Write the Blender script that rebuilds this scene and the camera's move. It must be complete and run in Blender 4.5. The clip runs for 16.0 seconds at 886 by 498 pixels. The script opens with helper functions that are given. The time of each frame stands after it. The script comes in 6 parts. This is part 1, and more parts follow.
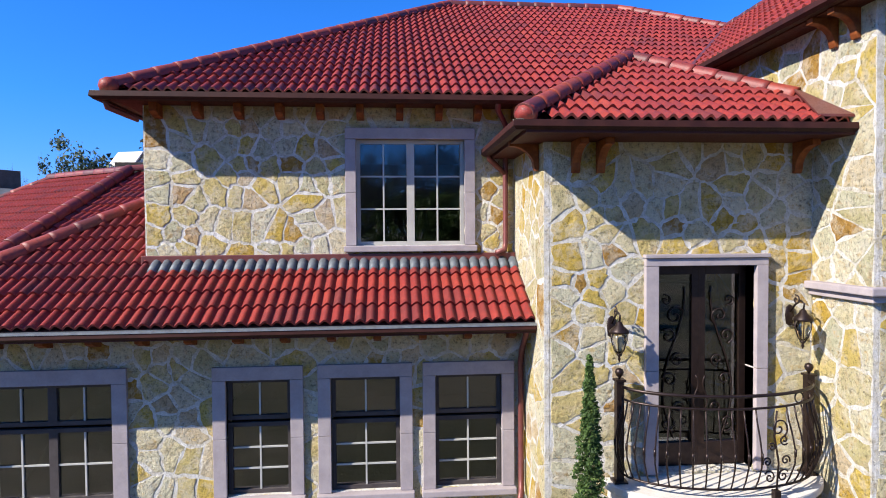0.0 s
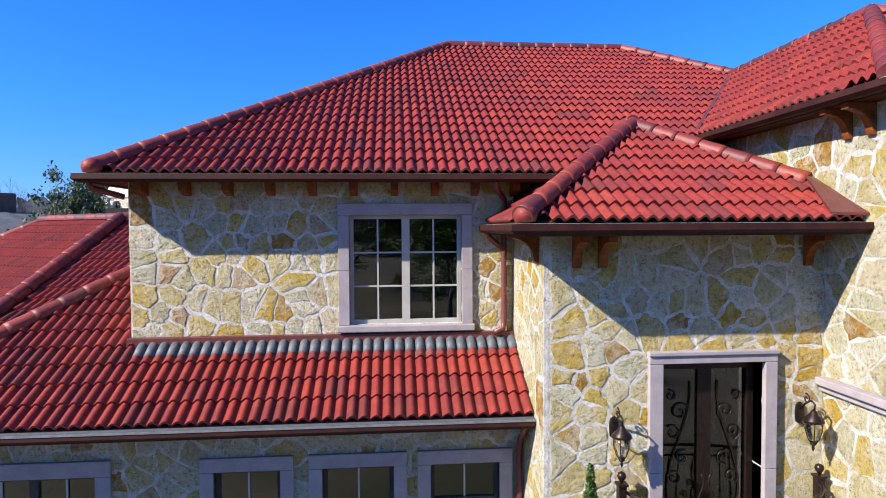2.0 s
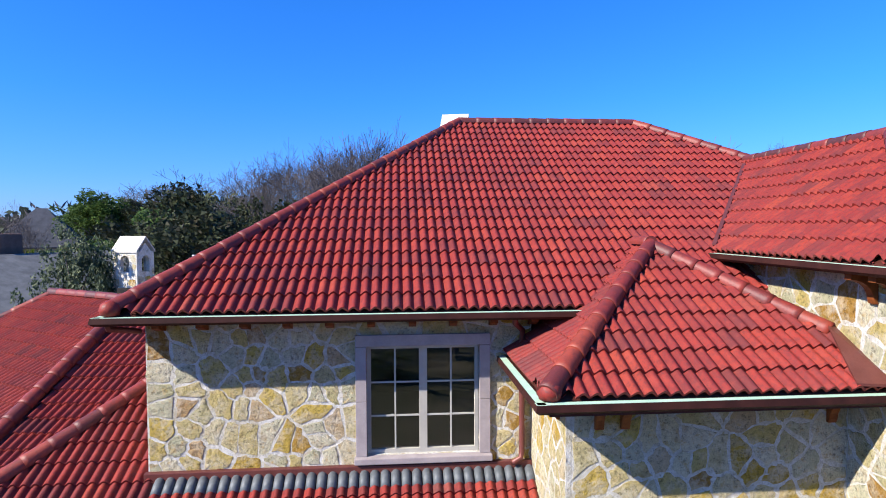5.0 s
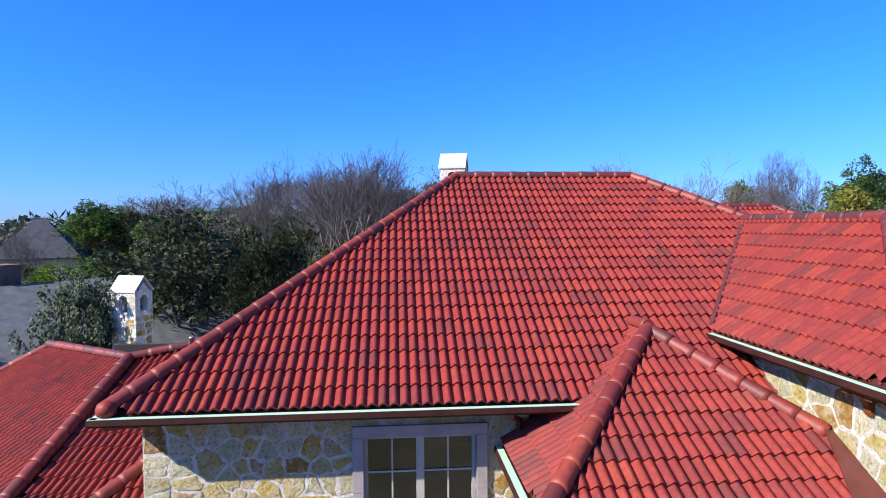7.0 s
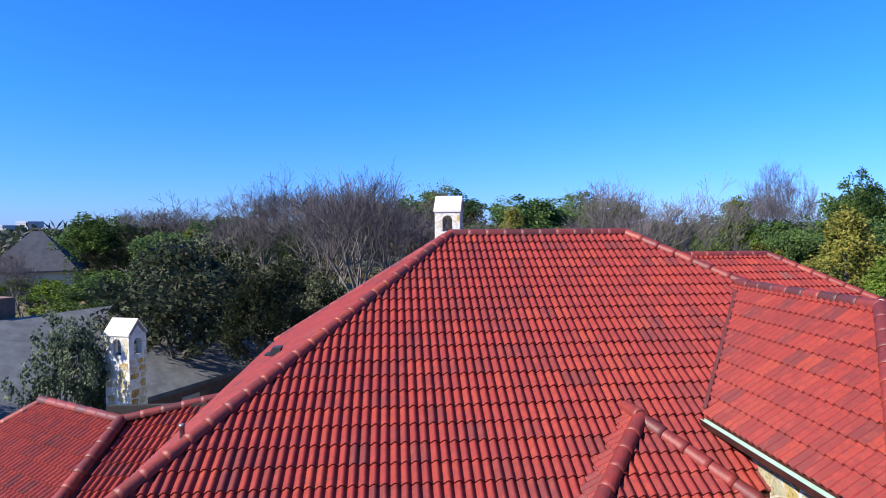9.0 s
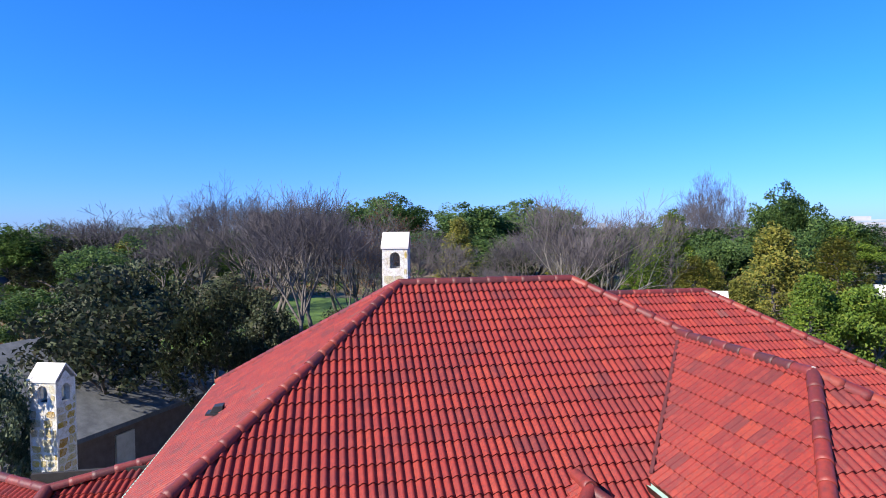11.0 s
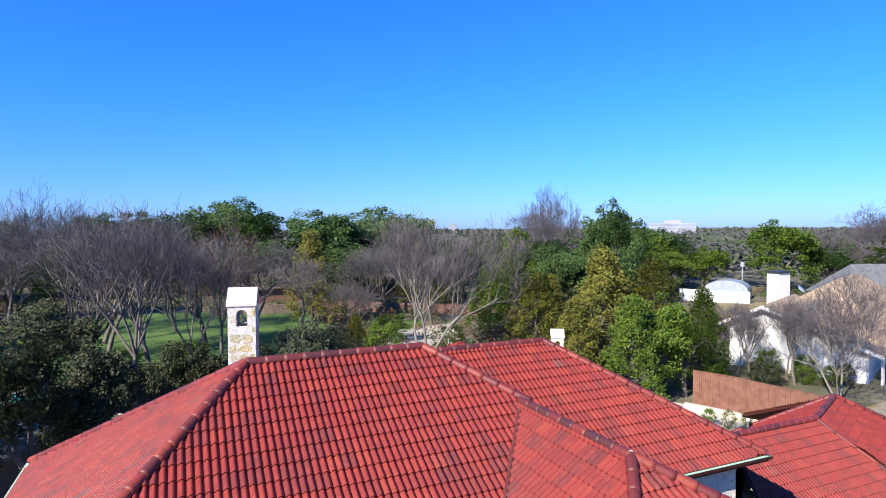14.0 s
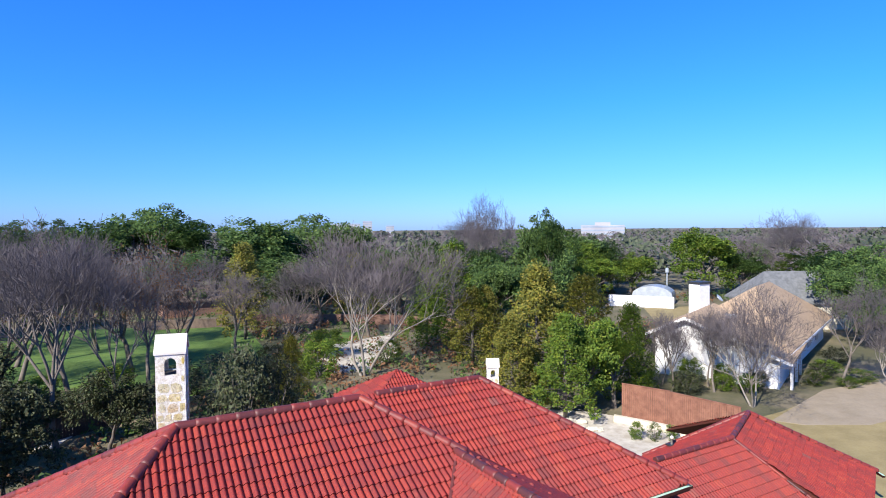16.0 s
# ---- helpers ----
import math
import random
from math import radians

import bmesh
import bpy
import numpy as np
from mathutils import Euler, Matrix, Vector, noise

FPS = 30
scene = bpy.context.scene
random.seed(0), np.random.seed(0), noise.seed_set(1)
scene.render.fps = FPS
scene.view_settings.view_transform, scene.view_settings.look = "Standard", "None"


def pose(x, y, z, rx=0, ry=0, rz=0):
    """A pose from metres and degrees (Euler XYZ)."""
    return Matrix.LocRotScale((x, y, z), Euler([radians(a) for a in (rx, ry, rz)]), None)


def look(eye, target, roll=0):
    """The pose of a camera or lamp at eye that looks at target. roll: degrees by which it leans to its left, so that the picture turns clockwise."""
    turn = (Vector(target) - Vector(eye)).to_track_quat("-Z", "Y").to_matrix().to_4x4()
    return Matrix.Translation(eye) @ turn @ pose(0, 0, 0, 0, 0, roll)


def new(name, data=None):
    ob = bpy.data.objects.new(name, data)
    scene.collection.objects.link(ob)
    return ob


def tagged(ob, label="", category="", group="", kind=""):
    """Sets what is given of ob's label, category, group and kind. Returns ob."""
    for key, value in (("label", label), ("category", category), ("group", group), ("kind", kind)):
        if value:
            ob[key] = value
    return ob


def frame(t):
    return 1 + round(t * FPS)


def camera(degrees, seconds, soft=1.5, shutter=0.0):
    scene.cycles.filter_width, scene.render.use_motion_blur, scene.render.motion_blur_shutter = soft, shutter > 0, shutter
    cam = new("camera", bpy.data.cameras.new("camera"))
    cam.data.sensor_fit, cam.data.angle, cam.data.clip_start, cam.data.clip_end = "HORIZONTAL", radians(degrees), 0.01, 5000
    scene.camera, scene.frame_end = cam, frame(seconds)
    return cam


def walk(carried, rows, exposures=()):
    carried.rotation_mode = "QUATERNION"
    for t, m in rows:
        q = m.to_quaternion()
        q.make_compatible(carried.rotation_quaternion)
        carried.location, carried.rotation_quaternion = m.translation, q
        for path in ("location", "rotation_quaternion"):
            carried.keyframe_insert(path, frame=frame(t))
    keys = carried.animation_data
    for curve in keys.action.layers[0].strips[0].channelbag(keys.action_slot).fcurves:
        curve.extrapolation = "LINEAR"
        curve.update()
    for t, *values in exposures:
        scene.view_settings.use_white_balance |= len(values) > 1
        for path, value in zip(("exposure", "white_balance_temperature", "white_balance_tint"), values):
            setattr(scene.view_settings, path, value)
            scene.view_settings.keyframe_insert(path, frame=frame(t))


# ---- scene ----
cam = camera(73.37, 16.0, soft=1.0)
# seconds, x, y, z, yaw, pitch, lean
PATH = [
    (0, -0.734, -0.210, 5.168, -4.82, -1.65, -0.41),
    (0.5, -0.707, -0.135, 5.425, -4.85, -1.77, -0.44),
    (1, -0.641, -0.057, 5.692, -4.78, -1.85, -0.42),
    (1.5, -0.592, 0.039, 6.003, -4.69, -1.92, -0.37),
    (2, -0.630, 0.109, 6.308, -4.69, -1.98, -0.33),
    (2.5, -0.712, 0.147, 6.630, -4.83, -2.03, -0.26),
    (3, -0.769, 0.171, 6.940, -4.81, -2.07, -0.21),
    (3.5, -0.809, 0.193, 7.242, -4.67, -2.09, -0.15),
    (4, -0.843, 0.239, 7.539, -4.61, -2.12, -0.15),
    (6.5, -0.842, 0.233, 9.064, -4.60, -2.25, -0.38),
    (7, -0.794, 0.285, 9.380, -4.62, -2.18, -0.37),
    (7.5, -0.751, 0.317, 9.708, -4.58, -2.11, -0.36),
    (8, -0.712, 0.324, 10.030, -4.57, -2.07, -0.35),
    (8.5, -0.677, 0.337, 10.353, -4.47, -2.00, -0.36),
    (11, -0.715, 0.548, 11.737, -10.03, -1.84, -0.60),
    (11.5, -0.727, 0.553, 11.993, -11.69, -1.86, -0.57),
    (12, -0.724, 0.549, 12.260, -13.51, -1.88, -0.48),
    (12.5, -0.742, 0.542, 12.546, -15.87, -1.92, -0.40),
    (13, -0.720, 0.538, 12.848, -18.60, -1.98, -0.33),
    (13.5, -0.663, 0.532, 13.142, -21.58, -2.04, -0.28),
    (14, -0.647, 0.519, 13.441, -23.98, -2.07, -0.28),
    (14.5, -0.670, 0.496, 13.750, -25.44, -2.06, -0.30),
    (15, -0.671, 0.497, 14.053, -26.50, -2.03, -0.33),
    (15.5, -0.673, 0.478, 14.359, -28.12, -1.99, -0.38),
    (16, -0.658, 0.413, 14.665, -30.04, -1.98, -0.46),
]
walk(cam, [(t, pose(x, y, z, 90, 0, w) @ pose(0, 0, 0, p, 0, 0) @ pose(0, 0, 0, 0, 0, r)) for t, x, y, z, w, p, r in PATH])

# ---- world, sun ----
SUN_TO = Vector((-1.48, -0.67, 1.15)).normalized()
world = bpy.data.worlds.new("world")
scene.world = world
world.use_nodes = True
wn, wl = world.node_tree.nodes, world.node_tree.links
wn.clear()
sky = wn.new("ShaderNodeTexSky")
sky.sky_type = 'NISHITA'
sky.sun_disc = False
sky.sun_elevation = math.asin(SUN_TO.z)
sky.sun_rotation = math.atan2(SUN_TO.x, SUN_TO.y)
sky.altitude = 200
sky.air_density = 1.0
sky.dust_density = 0.4
sky.ozone_density = 3.0
tint = wn.new("ShaderNodeMix")
tint.data_type, tint.blend_type = 'RGBA', 'MULTIPLY'
tint.inputs[0].default_value = 1.0
# the camera's colour rendering of the sky: paler at the horizon, deeper overhead
where = wn.new("ShaderNodeTexCoord")
height = wn.new("ShaderNodeSeparateXYZ")
depth = wn.new("ShaderNodeValToRGB")
stops = depth.color_ramp.elements
stops[0].position, stops[0].color = 0.0, (0.215, 0.345, 0.80, 1)
stops[1].position, stops[1].color = 0.2, (0.105, 0.372, 0.85, 1)
low_sky = stops.new(0.08)
low_sky.color = (0.155, 0.345, 0.82, 1)
high = stops.new(0.55)
high.color = (0.068, 0.400, 0.85, 1)
wl.new(where.outputs["Generated"], height.inputs[0])
wl.new(height.outputs["Z"], depth.inputs[0])
wl.new(depth.outputs[0], tint.inputs[7])
bg = wn.new("ShaderNodeBackground")
bg.inputs["Strength"].default_value = 0.146
wo = wn.new("ShaderNodeOutputWorld")
wl.new(sky.outputs[0], tint.inputs[6])
wl.new(tint.outputs[2], bg.inputs["Color"])
wl.new(bg.outputs[0], wo.inputs["Surface"])
sun = new("sun", bpy.data.lights.new("sun", "SUN"))
sun.data.energy = 5.0
sun.data.angle = radians(0.53)
sun.data.color = (1.0, 0.93, 0.82)
sun.matrix_world = look(SUN_TO * 60, (0, 0, 0))
scene.view_settings.exposure = 1.06


# ---- materials ----
def mat(name, build):
    m = bpy.data.materials.new(name)
    m.use_nodes = True
    n, l = m.node_tree.nodes, m.node_tree.links
    build(n, l, n["Principled BSDF"])
    return m


def noise_node(n, l, scale, detail=5.0, rough=0.6, vec=None):
    t = n.new("ShaderNodeTexNoise")
    t.inputs["Scale"].default_value, t.inputs["Detail"].default_value, t.inputs["Roughness"].default_value = scale, detail, rough
    if vec is None:
        g = n.new("ShaderNodeNewGeometry")
        vec = g.outputs["Position"]
    l.new(vec, t.inputs["Vector"])
    return t.outputs["Fac"]


def ramp(n, l, fac, stops, mode='LINEAR'):
    r = n.new("ShaderNodeValToRGB")
    r.color_ramp.interpolation = mode
    el = r.color_ramp.elements
    while len(el) < len(stops):
        el.new(0.5)
    for e, (p, c) in zip(el, stops):
        e.position, e.color = p, (*c, 1)
    l.new(fac, r.inputs[0])
    return r.outputs[0]


def mixc(n, l, fac, a, b, mode='MIX'):
    m = n.new("ShaderNodeMix")
    m.data_type, m.blend_type = 'RGBA', mode
    for s, v in ((m.inputs[0], fac), (m.inputs[6], a), (m.inputs[7], b)):
        if hasattr(v, "links"):
            l.new(v, s)
        elif s.type == 'VALUE':
            s.default_value = v
        else:
            s.default_value = (*v, 1)
    return m.outputs[2]


def math_node(n, l, op, a, b):
    m = n.new("ShaderNodeMath")
    m.operation = op
    for s, v in zip(m.inputs, (a, b)):
        if hasattr(v, "links"):
            l.new(v, s)
        else:
            s.default_value = v
    return m.outputs[0]


def bump(n, l, p, height, strength, dist):
    b = n.new("ShaderNodeBump")
    b.inputs["Strength"].default_value, b.inputs["Distance"].default_value = strength, dist
    l.new(height, b.inputs["Height"])
    l.new(b.outputs[0], p.inputs["Normal"])


def any_random(n, l, shift=0.0):
    o, g = n.new("ShaderNodeObjectInfo"), n.new("ShaderNodeNewGeometry")
    s = math_node(n, l, 'ADD', o.outputs["Random"], g.outputs["Random Per Island"])
    s = math_node(n, l, 'ADD', math_node(n, l, 'MULTIPLY', s, 1.0 + shift * 7.31), shift)
    return math_node(n, l, 'FRACT', s, 0.0)


def tile_build(n, l, p):
    c = ramp(n, l, any_random(n, l), [(0.0, (0.105, 0.02, 0.021)), (0.07, (0.15, 0.0195, 0.019)), (0.28, (0.188, 0.0195, 0.0175)), (0.55, (0.218, 0.0205, 0.017)),
                                      (0.8, (0.24, 0.023, 0.017)), (0.95, (0.262, 0.029, 0.018)), (0.99, (0.28, 0.037, 0.02)), (1.0, (0.12, 0.048, 0.044))])
    big = noise_node(n, l, 0.7, 3)
    fine = noise_node(n, l, 26, 6, 0.75)
    c = mixc(n, l, ramp(n, l, fine, [(0.38, (0.72,) * 3), (0.56, (0.06,) * 3)]), c, (0.07, 0.022, 0.024))
    c = mixc(n, l, ramp(n, l, noise_node(n, l, 5.5, 6, 0.72), [(0.5, (0.0,) * 3), (0.68, (0.4,) * 3)]), c, (0.33, 0.055, 0.037))
    c = mixc(n, l, math_node(n, l, 'MULTIPLY', big, 0.2), c, (0.31, 0.04, 0.021))
    l.new(c, p.inputs["Base Color"])
    l.new(ramp(n, l, fine, [(0.3, (0.36,) * 3), (0.65, (0.7,) * 3)]), p.inputs["Roughness"])
    p.inputs["Specular IOR Level"].default_value = 0.28
    bump(n, l, p, noise_node(n, l, 45, 5, 0.7), 0.6, 0.008)


def scaled(n, l, c, fac):
    """A colour times a grey value."""
    v = n.new("ShaderNodeVectorMath")
    v.operation = 'SCALE'
    l.new(c, v.inputs[0])
    l.new(fac, v.inputs["Scale"])
    return v.outputs[0]


def stone_build(n, l, p):
    c = ramp(n, l, any_random(n, l), [(0.0, (0.40, 0.21, 0.055)), (0.07, (0.56, 0.36, 0.06)), (0.2, (0.64, 0.47, 0.12)), (0.32, (0.60, 0.51, 0.27)), (0.46, (0.72, 0.65, 0.45)),
                                      (0.58, (0.62, 0.48, 0.16)), (0.7, (0.53, 0.51, 0.34)), (0.88, (0.74, 0.68, 0.50)), (1.0, (0.50, 0.31, 0.14))])
    mid = noise_node(n, l, 5, 6, 0.72)
    c = mixc(n, l, ramp(n, l, mid, [(0.46, (0.0,) * 3), (0.6, (0.6,) * 3)]), c, (0.78, 0.73, 0.62))
    c = mixc(n, l, ramp(n, l, noise_node(n, l, 10, 5, 0.7), [(0.52, (0.0,) * 3), (0.66, (0.6,) * 3)]), c, (0.54, 0.34, 0.06))
    c = mixc(n, l, ramp(n, l, noise_node(n, l, 3.2, 4, 0.6), [(0.6, (0.0,) * 3), (0.72, (0.45,) * 3)]), c, (0.36, 0.20, 0.08))
    pit_shade = noise_node(n, l, 21, 6, 0.76)
    # pits are darkened in the colour too, as shade inside them
    c = scaled(n, l, c, ramp(n, l, pit_shade, [(0.35, (0.45,) * 3), (0.45, (0.98,) * 3), (0.62, (1.16,) * 3)]))
    l.new(c, p.inputs["Base Color"])
    p.inputs["Roughness"].default_value = 0.95
    p.inputs["Specular IOR Level"].default_value = 0.2
    rough = math_node(n, l, 'ADD', noise_node(n, l, 11, 8, 0.78), math_node(n, l, 'MULTIPLY', pit_shade, 0.6))
    bump(n, l, p, rough, 1.0, 0.12)


def mortar_build(n, l, p):
    c = ramp(n, l, noise_node(n, l, 6, 7, 0.72), [(0.32, (0.52, 0.43, 0.27)), (0.44, (0.70, 0.65, 0.56)), (0.58, (0.83, 0.80, 0.76))])
    pit_shade = noise_node(n, l, 34, 7, 0.78)
    # low spots of the mortar get their shade from the colour as well
    c = scaled(n, l, c, ramp(n, l, pit_shade, [(0.33, (0.5,) * 3), (0.45, (0.95,) * 3), (0.62, (1.03,) * 3)]))
    l.new(c, p.inputs["Base Color"])
    p.inputs["Roughness"].default_value = 0.97
    p.inputs["Specular IOR Level"].default_value = 0.2
    bump(n, l, p, math_node(n, l, 'ADD', noise_node(n, l, 13, 8, 0.8), math_node(n, l, 'MULTIPLY', pit_shade, 0.5)), 1.0, 0.07)


def plain(name, a, b, scale, rough=0.8, metal=0.0, bump_d=0.0, bump_scale=60, lo=0.35, hi=0.65):
    def build(n, l, p):
        c = ramp(n, l, noise_node(n, l, scale, 6, 0.65), [(lo, a), (hi, b)])
        g = noise_node(n, l, scale * 9, 4, 0.6)
        c = mixc(n, l, math_node(n, l, 'MULTIPLY', g, 0.25), c, tuple(v * 0.6 for v in a))
        l.new(c, p.inputs["Base Color"])
        l.new(ramp(n, l, g, [(0.3, (max(0.03, rough - 0.1),) * 3), (0.7, (min(1, rough + 0.1),) * 3)]), p.inputs["Roughness"])
        p.inputs["Metallic"].default_value = metal
        if bump_d:
            bump(n, l, p, noise_node(n, l, bump_scale, 5), 0.6, bump_d)
    return mat(name, build)


def foliage(name, stops, trans=0.35):
    def build(n, l, p):
        c = ramp(n, l, any_random(n, l, 0.37), stops)
        c = mixc(n, l, ramp(n, l, noise_node(n, l, 0.55, 3), [(0.35, (0.0,) * 3), (0.7, (0.6,) * 3)]), c, stops[0][1])
        l.new(c, p.inputs["Base Color"])
        p.inputs["Roughness"].default_value = 0.6
        p.inputs["Specular IOR Level"].default_value = 0.2
        t = n.new("ShaderNodeBsdfTranslucent")
        l.new(c, t.inputs["Color"])
        x = n.new("ShaderNodeMixShader")
        x.inputs[0].default_value = trans
        l.new(p.outputs[0], x.inputs[1])
        l.new(t.outputs[0], x.inputs[2])
        l.new(x.outputs[0], n["Material Output"].inputs["Surface"])
    return mat(name, build)


M_TILE = mat("clay_tile", tile_build)


def cap_clay(name, stops):
    """Cap tiles, each of its own firing, with dark weathering."""
    def build(n, l, p):
        c = ramp(n, l, any_random(n, l, 0.19), stops)
        c = mixc(n, l, ramp(n, l, noise_node(n, l, 9, 6, 0.72), [(0.42, (0.0,) * 3), (0.66, (0.55,) * 3)]), c, (0.05, 0.017, 0.017))
        c = mixc(n, l, ramp(n, l, noise_node(n, l, 30, 5, 0.7), [(0.55, (0.0,) * 3), (0.7, (0.4,) * 3)]), c, (0.30, 0.06, 0.035))
        l.new(c, p.inputs["Base Color"])
        p.inputs["Roughness"].default_value = 0.55
        bump(n, l, p, noise_node(n, l, 40, 5, 0.7), 0.5, 0.006)
    return mat(name, build)


M_CAP = cap_clay("ridge_clay", [(0.0, (0.06, 0.018, 0.018)), (0.4, (0.105, 0.019, 0.018)), (0.75, (0.155, 0.022, 0.019)), (1.0, (0.23, 0.03, 0.02))])
M_HIP = cap_clay("hip_clay", [(0.0, (0.105, 0.017, 0.015)), (0.35, (0.165, 0.02, 0.016)), (0.8, (0.215, 0.025, 0.017)), (1.0, (0.27, 0.045, 0.022))])
M_STONE = mat("limestone_rubble", stone_build)
M_MORTAR = mat("slurry_mortar", mortar_build)
M_TRIM = plain("cast_stone", (0.28, 0.24, 0.25), (0.36, 0.31, 0.315), 5, 0.85, 0, 0.002)
M_CAPSTONE = plain("pale_cast_stone", (0.50, 0.46, 0.41), (0.62, 0.585, 0.53), 4, 0.85, 0, 0.003)
M_COPPER = plain("aged_copper", (0.026, 0.0085, 0.007), (0.048, 0.015, 0.011), 4, 0.6, 0.0, 0.001)
M_FLASH = plain("brown_flashing", (0.13, 0.035, 0.03), (0.17, 0.05, 0.042), 6, 0.45, 0.3)
M_PATINA = plain("green_patina", (0.36, 0.56, 0.42), (0.5, 0.66, 0.52), 6, 0.7, 0.1)
M_LEAD = plain("lead_strip", (0.075, 0.085, 0.095), (0.12, 0.13, 0.145), 12, 0.6, 0.1, 0.003)
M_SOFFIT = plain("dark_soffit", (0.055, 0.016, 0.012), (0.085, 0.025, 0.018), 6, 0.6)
M_WOOD = plain("stained_bracket_wood", (0.12, 0.03, 0.01), (0.26, 0.08, 0.022), 9, 0.5, 0, 0.002)
M_FRAME = plain("beige_window_paint", (0.36, 0.34, 0.31), (0.42, 0.40, 0.36), 5, 0.45)
M_BRONZE = plain("taupe_window_paint", (0.05, 0.042, 0.042), (0.08, 0.068, 0.066), 5, 0.55)
M_MUNTIN = plain("pale_muntin", (0.38, 0.375, 0.35), (0.44, 0.43, 0.40), 5, 0.45)
M_IRON = plain("wrought_iron", (0.022, 0.013, 0.011), (0.04, 0.024, 0.02), 14, 0.38, 0.6, 0.001)
# near-black colour carries the dark of unlit interiors
M_ROOM = plain("room_painted_dark", (0.016, 0.013, 0.012), (0.03, 0.025, 0.022), 1.5, 0.9)
M_PIPE = plain("vent_metal", (0.25, 0.26, 0.28), (0.4, 0.41, 0.42), 10, 0.4, 0.6)
M_BLACKVENT = plain("black_vent", (0.02, 0.02, 0.022), (0.035, 0.035, 0.035), 10, 0.5)

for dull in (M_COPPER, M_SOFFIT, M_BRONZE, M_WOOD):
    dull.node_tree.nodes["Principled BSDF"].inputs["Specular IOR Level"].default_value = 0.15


def glass_build(n, l, p):
    p.inputs["Base Color"].default_value = (0.5, 0.55, 0.56, 1)
    p.inputs["Roughness"].default_value = 0.01
    p.inputs["Transmission Weight"].default_value = 1.0
    p.inputs["IOR"].default_value = 1.75


M_GLASS = mat("window_glass", glass_build)


# ---- mesh helpers ----
class Mesh:
    """Collects points and faces for one mesh."""

    def __init__(self):
        self.v, self.f = [], []

    def add(self, verts, faces):
        k = len(self.v)
        self.v += [tuple(p) for p in verts]
        self.f += [tuple(i + k for i in f) for f in faces]
        return self

    def box(self, x0, x1, y0, y1, z0, z1):
        return self.add([(x, y, z) for x in (x0, x1) for y in (y0, y1) for z in (z0, z1)],
                        [(0, 1, 3, 2), (4, 6, 7, 5), (0, 4, 5, 1), (2, 3, 7, 6), (0, 2, 6, 4), (1, 5, 7, 3)])

    def prism(self, poly, offset):
        """A flat outline of 3D points, pushed along offset."""
        n, o = len(poly), Vector(offset)
        a = [Vector(p) for p in poly]
        return self.add(a + [p + o for p in a], [tuple(range(n - 1, -1, -1)), tuple(range(n, 2 * n))] + [(i, (i + 1) % n, (i + 1) % n + n, i + n) for i in range(n)])

    def tube(self, pts, radii, sides=8, caps=True, squash=None):
        pts = [Vector(p) for p in pts]
        if not hasattr(radii, "__len__"):
            radii = [radii] * len(pts)
        ring, up = [], None
        for i, p in enumerate(pts):
            d = (pts[min(i + 1, len(pts) - 1)] - pts[max(i - 1, 0)]).normalized()
            if up is None:
                up = d.orthogonal().normalized()
            up = (up - d * up.dot(d)).normalized()
            side = d.cross(up)
            ring += [p + (up * math.cos(a) + side * math.sin(a)) * radii[i] for a in (2 * math.pi * k / sides for k in range(sides))]
        n = len(pts)
        faces = [(i * sides + k, i * sides + (k + 1) % sides, (i + 1) * sides + (k + 1) % sides, (i + 1) * sides + k) for i in range(n - 1) for k in range(sides)]
        if caps:
            faces += [tuple(range(sides - 1, -1, -1)), tuple((n - 1) * sides + k for k in range(sides))]
        return self.add(ring, faces)

    def lathe(self, profile, centre=(0, 0, 0), sides=12):
        """Rings of (radius, height) about the upright axis through centre."""
        c = Vector(centre)
        ring = [c + Vector((r * math.cos(2 * math.pi * k / sides), r * math.sin(2 * math.pi * k / sides), z)) for r, z in profile for k in range(sides)]
        n = len(profile)
        faces = [(i * sides + k, i * sides + (k + 1) % sides, (i + 1) * sides + (k + 1) % sides, (i + 1) * sides + k) for i in range(n - 1) for k in range(sides)]
        return self.add(ring, faces + [tuple(range(sides - 1, -1, -1)), tuple((n - 1) * sides + k for k in range(sides))])

    def data(self, name, material, bevel=0.0, smooth=False, fix=True):
        me = bpy.data.meshes.new(name)
        me.from_pydata(self.v, [], self.f)
        if bevel or fix:
            bm = bmesh.new()
            bm.from_mesh(me)
            bmesh.ops.recalc_face_normals(bm, faces=bm.faces)
            if bevel:
                bmesh.ops.bevel(bm, geom=[e for e in bm.edges if len(e.link_faces) == 2 and e.calc_face_angle() > 0.5], offset=bevel, segments=2, affect='EDGES', profile=0.6)
            bm.to_mesh(me)
            bm.free()
        if smooth:
            me.shade_smooth()
        me.materials.append(material)
        return me


def part(name, mesh, material, parent, label="", bevel=0.0, smooth=False, fix=True):
    """Links a Mesh, or mesh data, as one part under a thing or a part."""
    data = mesh.data(name, material, bevel, smooth, fix) if isinstance(mesh, Mesh) else mesh
    ob = new(name, data)
    ob.parent = parent
    return tagged(ob, label)


def thing(name, label, category, group="", kind="", at=(0, 0, 0), turn=0.0):
    ob = tagged(new(name), label, category, group, kind)
    ob.matrix_world = pose(*at, 0, 0, turn)
    return ob


def single(name, mesh, material, label, category, group="", kind="", bevel=0.0, smooth=False, fix=True):
    return tagged(new(name, mesh.data(name, material, bevel, smooth, fix)), label, category, group, kind)


# ---- ground ----
def height(x, y):
    s = min(1, max(0, (y - 8) / 4))
    return 1.8 * s * s * (3 - 2 * s)


